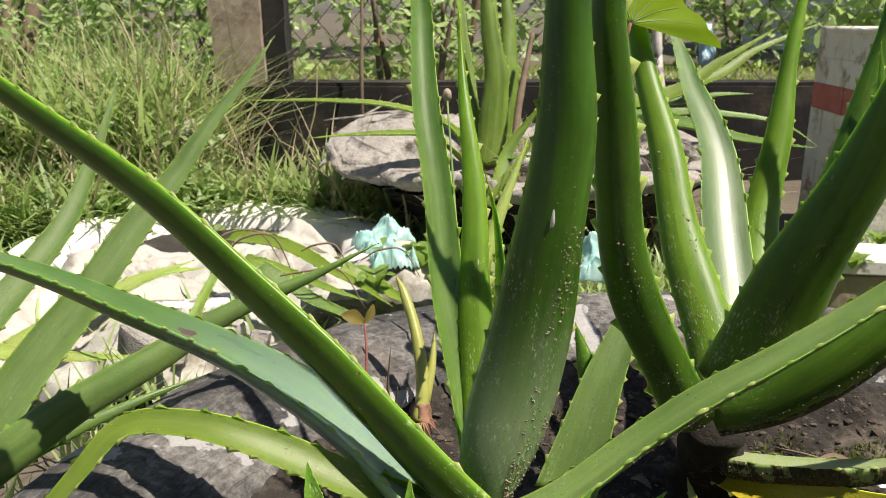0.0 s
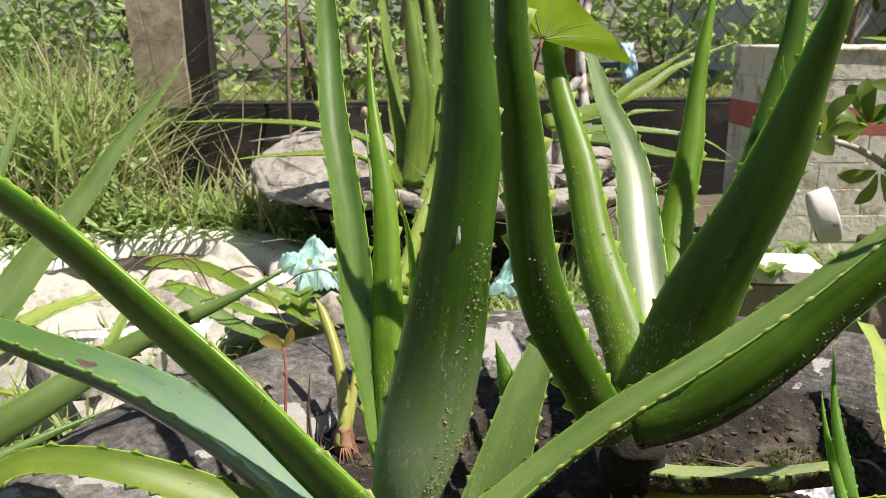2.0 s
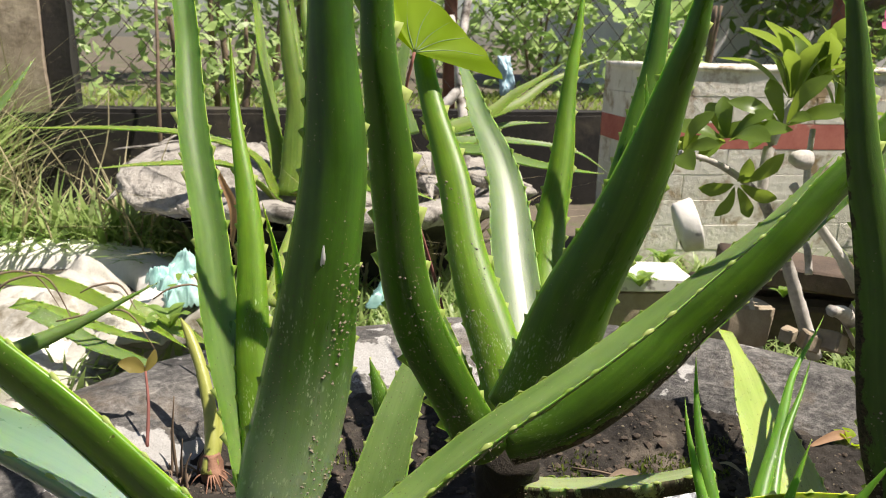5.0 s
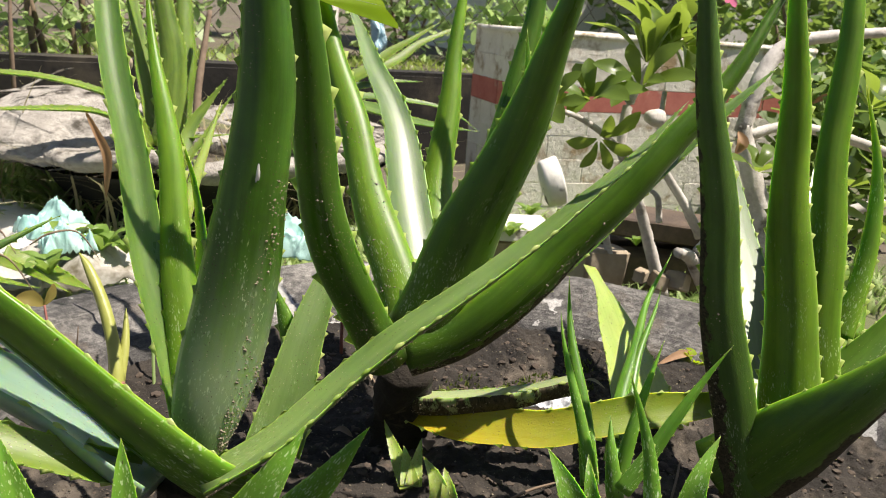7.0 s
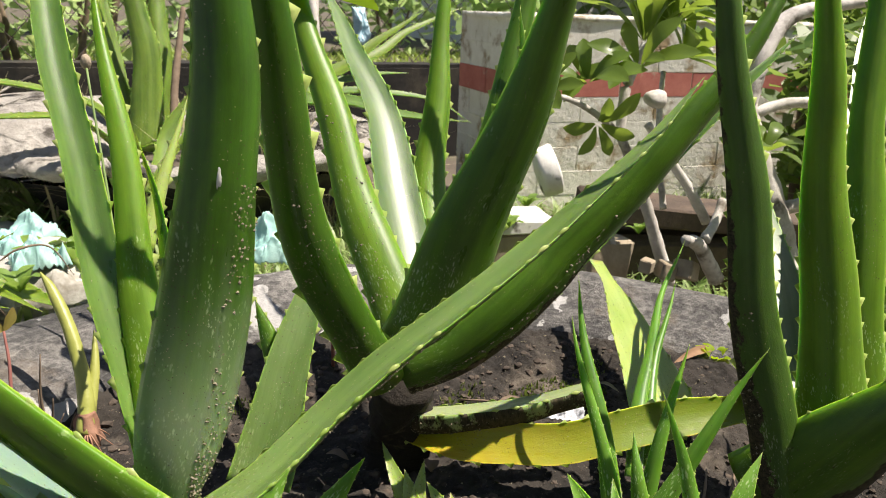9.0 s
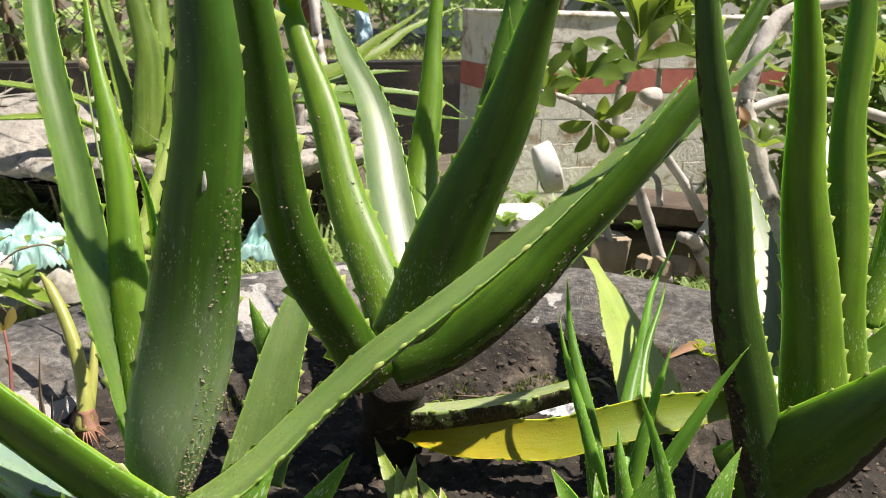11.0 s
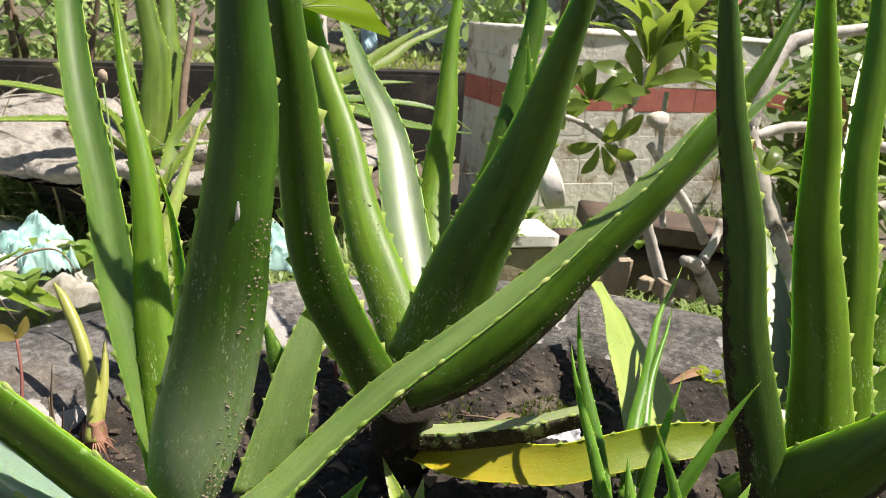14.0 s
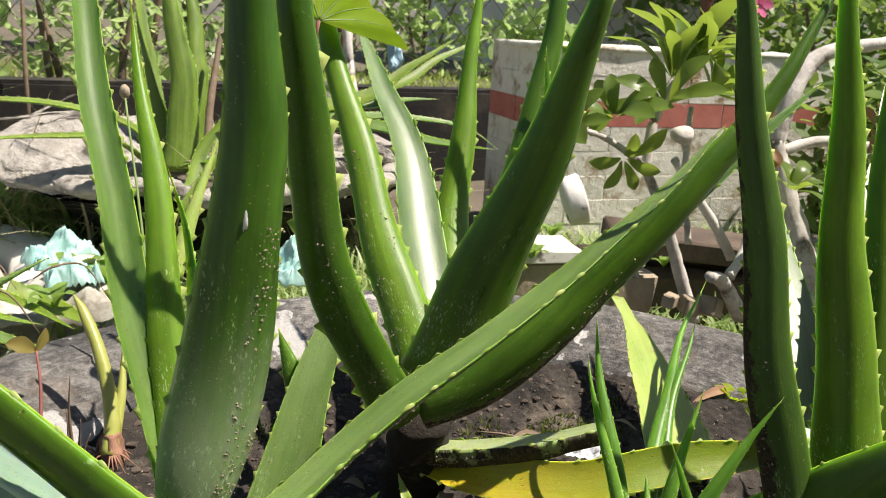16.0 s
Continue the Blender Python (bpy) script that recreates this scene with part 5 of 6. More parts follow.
far_leaf(basin_aloe_a, [(0.117, 1.719, 0.103), (0.125, 1.809, 0.250), (0.115, 1.908, 0.418), (0.101, 1.949, 0.565)], 0.04, (0.3, -0.8, 0.4), M_ALOE_PALE)
far_leaf(basin_aloe_a, [(0.100, 1.438, 0.089), (0.122, 1.483, 0.150), (0.157, 1.506, 0.201), (0.195, 1.515, 0.245)], 0.030, (0.3, -0.8, 0.4), M_ALOE_PALE)
far_leaf(basin_aloe_a, [(0.091, 1.544, 0.121), (0.117, 1.492, 0.138), (0.157, 1.455, 0.147), (0.193, 1.420, 0.157)], 0.020, (0, -0.3, 0.95), M_ALOE_OLIVE)
far_leaf(basin_aloe_a, [(0.077, 1.375, 0.073), (0.108, 1.397, 0.112), (0.152, 1.429, 0.166), (0.208, 1.462, 0.239)], 0.017, (-0.5, -0.7, 0.4), M_ALOE_OLIVE)
basin_aloe_b = thing("aloe_plant", "sprawling aloe with long pale leaves hanging over the basin", "aloe plant", "aloes in the basin", at=(0.40, 1.80, 0.06))
far_leaf(basin_aloe_b, [(0.378, 1.716, 0.216), (0.491, 1.720, 0.239), (0.603, 1.757, 0.304), (0.725, 1.791, 0.369)], 0.044, (-0.2, -0.5, 0.85), M_ALOE_OLIVE)
far_leaf(basin_aloe_b, [(0.388, 1.645, 0.192), (0.474, 1.564, 0.195), (0.567, 1.487, 0.175), (0.663, 1.413, 0.169)], 0.05, (0, -0.4, 0.9))
far_leaf(basin_aloe_b, [(0.396, 1.742, 0.207), (0.526, 1.750, 0.220), (0.594, 1.760, 0.229), (0.676, 1.764, 0.231)], 0.036, (0, -0.4, 0.9))
far_leaf(basin_aloe_b, [(0.385, 1.690, 0.201), (0.568, 1.673, 0.201), (0.706, 1.660, 0.178), (0.785, 1.652, 0.128)], 0.03, (0, -0.4, 0.9))
far_leaf(basin_aloe_b, [(0.390, 1.774, 0.203), (0.599, 1.820, 0.262), (0.722, 1.864, 0.325), (0.877, 1.900, 0.381)], 0.036, (0.2, -0.5, 0.8), M_ALOE_OLIVE)
far_leaf(basin_aloe_b, [(0.354, 1.719, 0.210), (0.327, 1.750, 0.303), (0.353, 1.796, 0.421), (0.386, 1.849, 0.566)], 0.04, (0.5, -0.7, 0.3))

# ---- adenium by the planter ----
def adenium():
    g = thing("desert_rose", "desert rose shrub with pale grey stems and glossy leaves", "shrub", at=(0.664, 0.789, 0.033))
    o = Vector(g.location)
    o.z = GROUND
    g.location = o
    def w(*ps):
        return [Vector(p) - o for p in ps]
    def branch(pts, rad, k=0.62):
        part("branch", tube(pts, [k * r for r in rad], 12, 22, 0.18), M_BARK, g)
    branch(w((0.748, 0.889, 0.003), (0.715, 0.895, 0.081), (0.683, 0.900, 0.157), (0.646, 0.904, 0.223)), (0.016, 0.014, 0.012, 0.010))
    branch(w((0.646, 0.904, 0.221), (0.657, 0.916, 0.278), (0.674, 0.922, 0.312), (0.687, 0.926, 0.340)), (0.010, 0.011, 0.010, 0.006))
    branch(w((0.647, 0.903, 0.221), (0.606, 0.898, 0.249), (0.561, 0.892, 0.270), (0.515, 0.883, 0.281)), (0.009, 0.007, 0.006, 0.005))
    branch(w((0.688, 0.920, -0.006), (0.665, 0.920, 0.059), (0.653, 0.924, 0.106), (0.660, 0.925, 0.151)), (0.010, 0.009, 0.008, 0.007))
    branch(w((0.802, 0.891, 0.094), (0.768, 0.901, 0.146), (0.733, 0.909, 0.190), (0.700, 0.917, 0.234)), (0.012, 0.011, 0.010, 0.009))
    branch(w((0.732, 0.928, 0.179), (0.747, 0.954, 0.249), (0.762, 0.974, 0.299)), (0.008, 0.007, 0.006))
    branch(w((0.744, 0.918, 0.111), (0.748, 0.936, 0.145), (0.737, 0.953, 0.157)), (0.008, 0.007, 0.004))
    branch(w((0.871, 0.795, 0.035), (0.858, 0.829, 0.131), (0.838, 0.866, 0.227), (0.836, 0.877, 0.264)), (0.026, 0.022, 0.017, 0.014), 0.8)
    branch(w((0.833, 0.876, 0.255), (0.857, 0.887, 0.325), (0.904, 0.896, 0.379), (0.980, 0.883, 0.398), (1.072, 0.871, 0.410)), (0.014, 0.016, 0.014, 0.011, 0.009), 0.8)
    branch(w((0.839, 0.872, 0.250), (0.898, 0.864, 0.266), (0.972, 0.844, 0.260), (1.078, 0.816, 0.233)), (0.013, 0.012, 0.013, 0.012))
    branch(w((0.861, 0.825, 0.124), (0.943, 0.809, 0.141), (1.041, 0.788, 0.166)), (0.016, 0.015, 0.014))
    branch(w((0.777, 0.831, 0.030), (0.730, 0.821, 0.085), (0.687, 0.799, 0.103)), (0.018, 0.015, 0.011))
    branch(w((0.738, 0.821, 0.093), (0.767, 0.837, 0.110), (0.793, 0.856, 0.135)), (0.012, 0.010, 0.010))
    bm = bmesh.new()
    bmesh.ops.create_icosphere(bm, subdivisions=3, radius=0.015)
    for v in bm.verts:
        v.co = Vector((v.co.x * 1.1, v.co.y, v.co.z * 0.9)) + Vector(noise.noise_vector(v.co * 40)) * 0.004
    bmesh.ops.translate(bm, vec=Vector((0.685, 0.888, 0.271)) - o, verts=bm.verts)
    part("knob", bm, M_BARK, g, "swollen pale stub of a cut branch")
    rnd = random.Random(17)
    def rosette(c, n, size, up=(0, 0, 1), wide=0.36, flat=0.6):
        c = Vector(c) - o
        upv = Vector(up).normalized()
        for k in range(n):
            a = 2.399 * k + rnd.uniform(-0.3, 0.3)
            e1 = upv.cross(Vector((0.3, 0.9, 0.1))).normalized()
            e2 = upv.cross(e1)
            out = e1 * math.cos(a) + e2 * math.sin(a)
            lift = flat * (0.3 + 1.3 * k / n)
            l = size * rnd.uniform(0.75, 1.15)
            d = (out + upv * lift).normalized()
            mid = d * l * 0.5 + upv * l * 0.06
            end = d * l * 0.85 + out * l * 0.16 - upv * l * 0.05
            part("leaf", flat_leaf([c + out * 0.004, c + mid, c + end], l * wide, tuple(upv * 1.0 - out * 0.35), 0.22, 10, 0.68), M_ADENIUM, g)
    rosette((0.689, 0.927, 0.343), 9, 0.105, (0.1, 0.1, 1), 0.25, 1.9)
    rosette((0.728, 0.955, 0.359), 8, 0.11, (0.5, 0.1, 1), 0.25, 1.6)
    rosette((0.664, 0.903, 0.311), 7, 0.075, (-0.5, -0.4, 0.6), 0.32, 0.8)
    rosette((0.729, 0.925, 0.368), 7, 0.08, (0.5, -0.3, 0.9), 0.26, 1.2)
    rosette((0.515, 0.883, 0.282), 9, 0.062, (-0.7, -0.4, 0.6))
    rosette((0.600, 0.921, 0.291), 9, 0.08, (-0.5, -0.4, 0.8))
    rosette((0.605, 0.896, 0.239), 6, 0.06, (-0.1, -0.6, -0.2))
    rosette((0.781, 0.956, 0.323), 12, 0.10, (0.5, -0.4, 0.7))
    rosette((0.790, 0.792, 0.216), 8, 0.06, (0.2, -0.4, 1))
    rosette((0.886, 0.726, 0.208), 8, 0.07, (0.2, -0.4, 1))
    rosette((0.954, 0.774, 0.307), 10, 0.09, (0.2, -0.4, 1))
    rosette((0.943, 0.703, 0.142), 9, 0.08, (0.1, -0.5, 1))
    for pts, wd in ((((0.770, 0.816, 0.265), (0.767, 0.802, 0.251), (0.757, 0.801, 0.236)), 0.016), (((0.864, 0.790, 0.308), (0.875, 0.777, 0.317), (0.886, 0.765, 0.297)), 0.012), (((0.888, 0.775, 0.296), (0.881, 0.762, 0.282), (0.872, 0.760, 0.265)), 0.010)):
        part("withered_leaf", flat_leaf([Vector(p) - o for p in pts], wd, (-0.4, -0.7, 0.5), 0.6, 10), M_WITHER, g, "curled dry brown leaf")
    fl = Vector((0.787, 0.895, 0.442)) - o
    for k in range(5):
        a = 1.2566 * k
        d = Vector((math.cos(a), -0.4, math.sin(a))) * 0.016
        part("petal", flat_leaf([fl, fl + d * 0.6, fl + d * 1.1], 0.013, (0, -1, 0.2), 0.1, 6, 0.65), M_PINK, g, "pink petal")


adenium()


def tipped_pot():
    """A short white pot lying on its side, mouth sideways and a little down."""
    g = thing("tipped_pot", "short white pot on its side with a dark mouth", "pot", at=(0.862, 1.401, 0.072))
    turn = pose(0, 0, 0, 0, -109, -19)
    prof = [(0.0, 0.0), (0.044, 0.0), (0.048, 0.003), (0.050, 0.010), (0.052, 0.042), (0.050, 0.046), (0.047, 0.046), (0.045, 0.040), (0.044, 0.012)]
    vs, es, fs = lathe(prof, (0, 0, 0), 48, 0.0015, 40)
    part("wall", ([turn @ Vector((v.x, v.y, 0.040 - v.z * 0.85)) for v in vs], es, fs), M_WHITE, g, "thick chipped white wall")
    vs, es, fs = lathe([(0.0, 0.014), (0.030, 0.015), (0.0445, 0.013)], (0, 0, 0), 40, 0.002, 30)
    part("inside", ([turn @ Vector((v.x, v.y, 0.040 - v.z * 0.85)) for v in vs], es, fs), M_MOULD_AND_SHADE, g, "black inside of the pot")


tipped_pot()


def chunk(name, label, cat, lo_hi, where, turn, material, amp=0.006, group="", freq=18):
    sx, sy, sz = lo_hi
    bm = bmesh.new()
    bmesh.ops.create_cube(bm, size=1)
    bmesh.ops.subdivide_edges(bm, edges=bm.edges[:], cuts=9, use_grid_fill=True)
    for v in bm.verts:
        v.co = Vector((v.co.x * sx, v.co.y * sy, v.co.z * sz))
    bmesh.ops.bevel(bm, geom=[e for e in bm.edges if len(e.link_faces) == 2 and e.calc_face_angle() > 1], offset=min(lo_hi) * 0.08, segments=2, affect="EDGES")
    roughen(bm, amp, freq, where[0] * 9)
    ob = part(name, bm, material)
    ob.matrix_world = pose(*where, *turn)
    return tagged(ob, label, cat, group)


sl = Vector((0.654, 1.188, 0.026))
chunk("stone_block", "brown stone block under the white slab", "stone", (0.165, 0.10, 0.10), (sl.x, sl.y + 0.05, sl.z - 0.066), (0, 0, -8), M_STONE, 0.005)
chunk("white_slab", "chipped thin slab with a sunlit white top", "slab", (0.175, 0.11, 0.022), (sl.x, sl.y + 0.05, sl.z - 0.008), (0, 0, -8), M_WHITE, 0.003)
pl = Vector((0.906, 1.118, 0.037))
chunk("plank", "rotting dark brown plank on the ground", "plank", (0.42, 0.13, 0.035), (pl.x + 0.08, pl.y, pl.z), (0, 4, -24), M_PLANK, 0.003, "planks", 9)
chunk("plank", "rotting dark brown plank on the ground", "plank", (0.46, 0.11, 0.04), (pl.x + 0.10, pl.y + 0.08, pl.z - 0.06), (0, 0, -20), M_PLANK, 0.003, "planks", 9)
chunk("plank", "rotting dark brown plank on the ground", "plank", (0.40, 0.05, 0.10), (pl.x + 0.06, pl.y - 0.02, pl.z - 0.09), (0, 0, -22), M_PLANK, 0.004, "planks", 9)
ST = (((0.658, 0.938, 0.042), 0.045), ((0.681, 0.862, 0.049), 0.014), ((0.707, 0.854, 0.042), 0.018), ((0.728, 0.840, 0.045), 0.02))
for k, (c, s) in enumerate(ST):
    chunk("stone", "pale tan stone behind the tyre", "stone", (s * 1.6, s * 1.2, s * 1.3), c, (8 * k, 5, 37 * k), M_STONE, s * 0.12, "stones", 30)

# ---- white tyre with sacks and cut leaves ----
WC = Vector((-0.47, 1.50, GROUND))
wt = thing("white_tyre", "half-buried tyre painted white", "tyre", at=WC)
part("carcass", lathe([(0.27, 0.02), (0.28, 0.05), (0.31, 0.065), (0.35, 0.07), (0.375, 0.055), (0.385, 0.02), (0.385, -0.04)], (0, 0, 0), 110, 0.006, 12), M_WHITE, wt)


part("soil_fill", lathe([(0.0, 0.03), (0.14, 0.03), (0.28, 0.02), (0.30, 0.0)], (0, 0, 0), 60, 0.012, 14), M_SOIL, wt)


def sack(where, sx, sy, h, seed, turn=0.0, material=M_SACK, label="crumpled dirty white woven sack on the ground", name="sack"):
    bm = bmesh.new()
    bmesh.ops.create_grid(bm, x_segments=46, y_segments=34, size=1)
    for v in bm.verts:
        u, w = v.co.x, v.co.y
        p = Vector((u * sx, w * sy, 0))
        edge = max(0.0, 1 - max(abs(u), abs(w)) ** 4)
        p.z = h * edge * (0.55 + 0.9 * noise.noise(Vector((u * 1.4 + seed, w * 1.4, seed)))) + 0.22 * h * abs(noise.noise(Vector((u * 5, w * 5 + seed, 2)))) + 0.1 * h * noise.noise(Vector((u * 13, w * 11, seed)))
        p += Vector(noise.noise_vector(Vector((u * 2.5, w * 2.5, seed)))) * 0.03 * sx / 0.2
        v.co = p
    bmesh.ops.solidify(bm, geom=bm.faces[:], thickness=0.0015)
    ob = part(name, bm, material)
    ob.matrix_world = pose(*where, 0, 0, turn)
    return tagged(ob, label, "sack" if name == "sack" else "bag", "sacks" if name == "sack" else "")


sack((-0.42, 1.36, -0.07), 0.26, 0.20, 0.09, 3.1, 20)
sack((-0.20, 1.22, -0.08), 0.20, 0.16, 0.08, 7.7, -15)
sack((-0.60, 1.20, -0.08), 0.22, 0.17, 0.08, 5.3, 40)
sack((-0.40, 1.08, -0.09), 0.18, 0.13, 0.07, 9.9, 5)
sack((-0.074, 1.155, 0.036), 0.035, 0.03, 0.045, 1.2, 10, M_PLASTIC_TEAL, "crumpled pale teal plastic bag", "plastic_bag")
sack((0.234, 1.161, 0.015), 0.05, 0.035, 0.05, 2.2, -20, M_PLASTIC_TEAL, "crumpled pale teal plastic bag", "plastic_bag")
sack((-0.105, 1.363, 0.003), 0.05, 0.035, 0.045, 4.2, 30, M_PLASTIC_TEAL, "crumpled pale teal plastic bag", "plastic_bag")
sack((-0.089, 1.180, -0.010), 0.12, 0.07, 0.05, 6.2, 0)

def thrown_leaf(pts, wd, mt):
    lf = thing("cut_leaf", "cut aloe leaf thrown on the sacks, pale green", "leaf", "cut leaves", at=pts[0])
    aloe_leaf(lf, pts, wd * 0.78, (0.1, -0.45, 0.9), q=2.0, material=mt, thick=0.25, step=0.02)


thrown_leaf(((-0.330, 1.188, 0.072), (-0.250, 1.159, 0.069), (-0.143, 1.080, 0.042), (-0.064, 0.995, 0.025)), 0.036, M_ALOE_OLIVE)
thrown_leaf(((-0.296, 1.128, 0.052), (-0.229, 1.089, 0.047), (-0.160, 1.038, 0.037), (-0.097, 1.000, 0.032)), 0.028, M_ALOE_PALE)
thrown_leaf(((-0.522, 1.076, -0.026), (-0.475, 1.101, 0.008), (-0.418, 1.123, 0.031), (-0.353, 1.138, 0.032)), 0.034, M_ALOE_LIME)
thrown_leaf(((-0.324, 0.966, 0.018), (-0.318, 1.023, 0.042), (-0.309, 1.081, 0.069), (-0.295, 1.126, 0.088)), 0.02, M_ALOE_PALE)
thrown_leaf(((-0.570, 0.905, 0.006), (-0.482, 0.893, 0.000), (-0.416, 0.884, 0.003), (-0.355, 0.875, 0.010)), 0.03, M_ALOE_LIME)
thrown_leaf(((-0.574, 0.969, -0.026), (-0.507, 1.010, 0.006), (-0.438, 1.061, 0.037), (-0.360, 1.108, 0.056)), 0.045, M_ALOE_LIME)
thrown_leaf(((-0.252, 1.048, 0.066), (-0.186, 1.018, 0.035), (-0.138, 0.993, 0.021), (-0.061, 0.945, 0.000)), 0.03, M_ALOE_DUSTY)
thrown_leaf(((-0.148, 1.110, 0.044), (-0.113, 1.111, 0.025), (-0.073, 1.069, 0.019), (-0.041, 1.041, 0.010)), 0.045, M_ALOE_OLIVE)

# ---- fence and what lies beyond ----
def fence():
    f = thing("chain_link_fence", "rusty chain-link fence on the low wall", "fence", at=(0, 2.50, 0.20))
    pitch, rise, r = 0.050, 0.058, 0.0017
    rows = 18
    for k in range(84):
        x0 = -2.0 + k * pitch
        verts, faces = [], []
        for i in range(rows + 1):
            x = x0 + (pitch / 2 + 0.001) * (1 if (i + k) % 2 else -1)
            z = i * rise
            y = 0.0015 * (1 if i % 2 else -1) + 0.004 * noise.noise(Vector((x0, z * 3, 0)))
            for dx, dy in ((-r, 0), (0, -r), (r, 0), (0, r)):
                verts.append((x + dx, y + dy, z))
        for i in range(rows):
            for q in range(4):
                a, b = i * 4 + q, i * 4 + (q + 1) % 4
                faces.append((a, b, b + 4, a + 4))
        part("wire", (verts, [], faces), M_WIRE, f)
    for x in (0.62, 2.0, -1.9):
        bm = bmesh.new()
        box(bm, (x - 0.018, 0.012, -0.02), (x + 0.018, 0.045, 1.1))
        bmesh.ops.bevel(bm, geom=bm.edges[:], offset=0.004, segments=1, affect="EDGES")
        part("post", bm, M_RUST, f, "rust-red angle post")


fence()


def house():
    h = thing("house", "grey rendered house wall beyond the fence", "house", at=(4.7, 9.0, GROUND))
    bm = bmesh.new()
    box(bm, (0.0, 0, -0.1), (6, 4, 3.4))
    part("wall", bm, M_HOUSE, h, smooth=False)
    bm = bmesh.new()
    box(bm, (-0.4, -0.5, 3.4), (6.4, 4.5, 3.6))
    part("roof", bm, M_RUST, h, smooth=False)


house()

M_LAWN = thin_leaf("lawn_blade", (0.13, 0.20, 0.03), (0.30, 0.38, 0.09), (0.45, 0.6, 0.1), 0.4)


def blades(name, label, count, region, height, width, material, seed, bend=0.5, keep=None, category="grass"):
    """Tapered grass blades, each a bent strip."""
    rnd = random.Random(seed)
    verts, faces = [], []
    for _ in range(count):
        x, y = rnd.uniform(region[0], region[1]), rnd.uniform(region[2], region[3])
        if keep and not keep(x, y):
            continue
        h, w, a = height * rnd.uniform(0.45, 1.25), width * rnd.uniform(0.6, 1.3), rnd.uniform(0, 6.283)
        d = Vector((math.cos(a), math.sin(a), 0))
        s = Vector((-d.y, d.x, 0))
        b = bend * rnd.uniform(0.3, 1.5)
        i0 = len(verts)
        for k in range(5):
            f = k / 4
            c = Vector((x, y, GROUND - 0.005)) + d * (h * b * f * f) + Vector((0, 0, h * (f - 0.35 * b * f * f)))
            ww = w / 2 * (1 - f ** 1.6) * (0.6 + 0.8 * min(f * 3, 1)) + 0.0002
            verts += [c - s * ww, c + s * ww]
        for k in range(4):
            faces.append((i0 + 2 * k, i0 + 2 * k + 1, i0 + 2 * k + 3, i0 + 2 * k + 2))
    return tagged(part(name, (verts, [], faces), material), label, category, kind="stuff")


def clear(x, y):
    return math.hypot(x - TC[0], y - TC[1]) > 0.55 and math.hypot(x - BC.x, y - BC.y) > 0.32 and math.hypot(x - WC.x, y - WC.y - 0.0) > 0.34


def left_side(x, y):
    if x > -0.62 and y > 1.93:
        return False
    return clear(x, y) and x < -0.05 - 0.25 * (y - 1.2) + 0.15 * noise.noise(Vector((x * 3, y * 3, 0)))


blades("weedy_grass", "tall sunlit weedy grass", 9500, (-2.2, 0.3, 1.62, 2.6), 0.22, 0.011, M_GRASS, 41, 0.8, left_side)
blades("tall_straw", "dry straw stems among the weeds", 2400, (-2.2, 0.1, 1.6, 2.6), 0.34, 0.0045, M_STRAW, 42, 0.7, left_side)
blades("weedy_grass", "short broad-leaved grass round the white tyre", 2600, (-1.2, 0.15, 1.05, 1.95), 0.10, 0.010, M_GRASS, 43, 0.9, lambda x, y: clear(x, y) and abs(math.hypot(x - WC.x, y - WC.y) - 0.45) < 0.14)
blades("weedy_grass", "broad-bladed light green grass under the wall", 3800, (-1.4, -0.05, 1.66, 2.05), 0.15, 0.013, M_GRASS, 47, 0.9, clear)
blades("weedy_grass", "fresh green grass tufts behind the tyre", 5200, (-0.05, 1.5, 0.96, 1.62), 0.075, 0.006, M_GRASS, 44, 0.8, clear)
blades("weedy_grass", "tall yellow-green weeds hiding the foot of the wall", 5200, (-2.3, -0.66, 1.95, 2.46), 0.46, 0.012, M_GRASS, 61, 0.7, clear)
blades("tall_straw", "pale dry stems leaning among the tall weeds", 700, (-2.2, -0.55, 1.9, 2.4), 0.60, 0.004, M_STRAW, 62, 0.6, clear)
blades("lawn", "bright lawn beyond the fence", 16000, (-6, 7, 2.6, 8), 0.09, 0.016, M_LAWN, 45, 0.8)
blades("weedy_grass", "grass hanging in the stone basin", 700, (-0.1, 0.5, 1.5, 2.1), 0.28, 0.005, M_STRAW, 46, 0.9, lambda x, y: math.hypot(x - BC.x, y - BC.y) < 0.36)


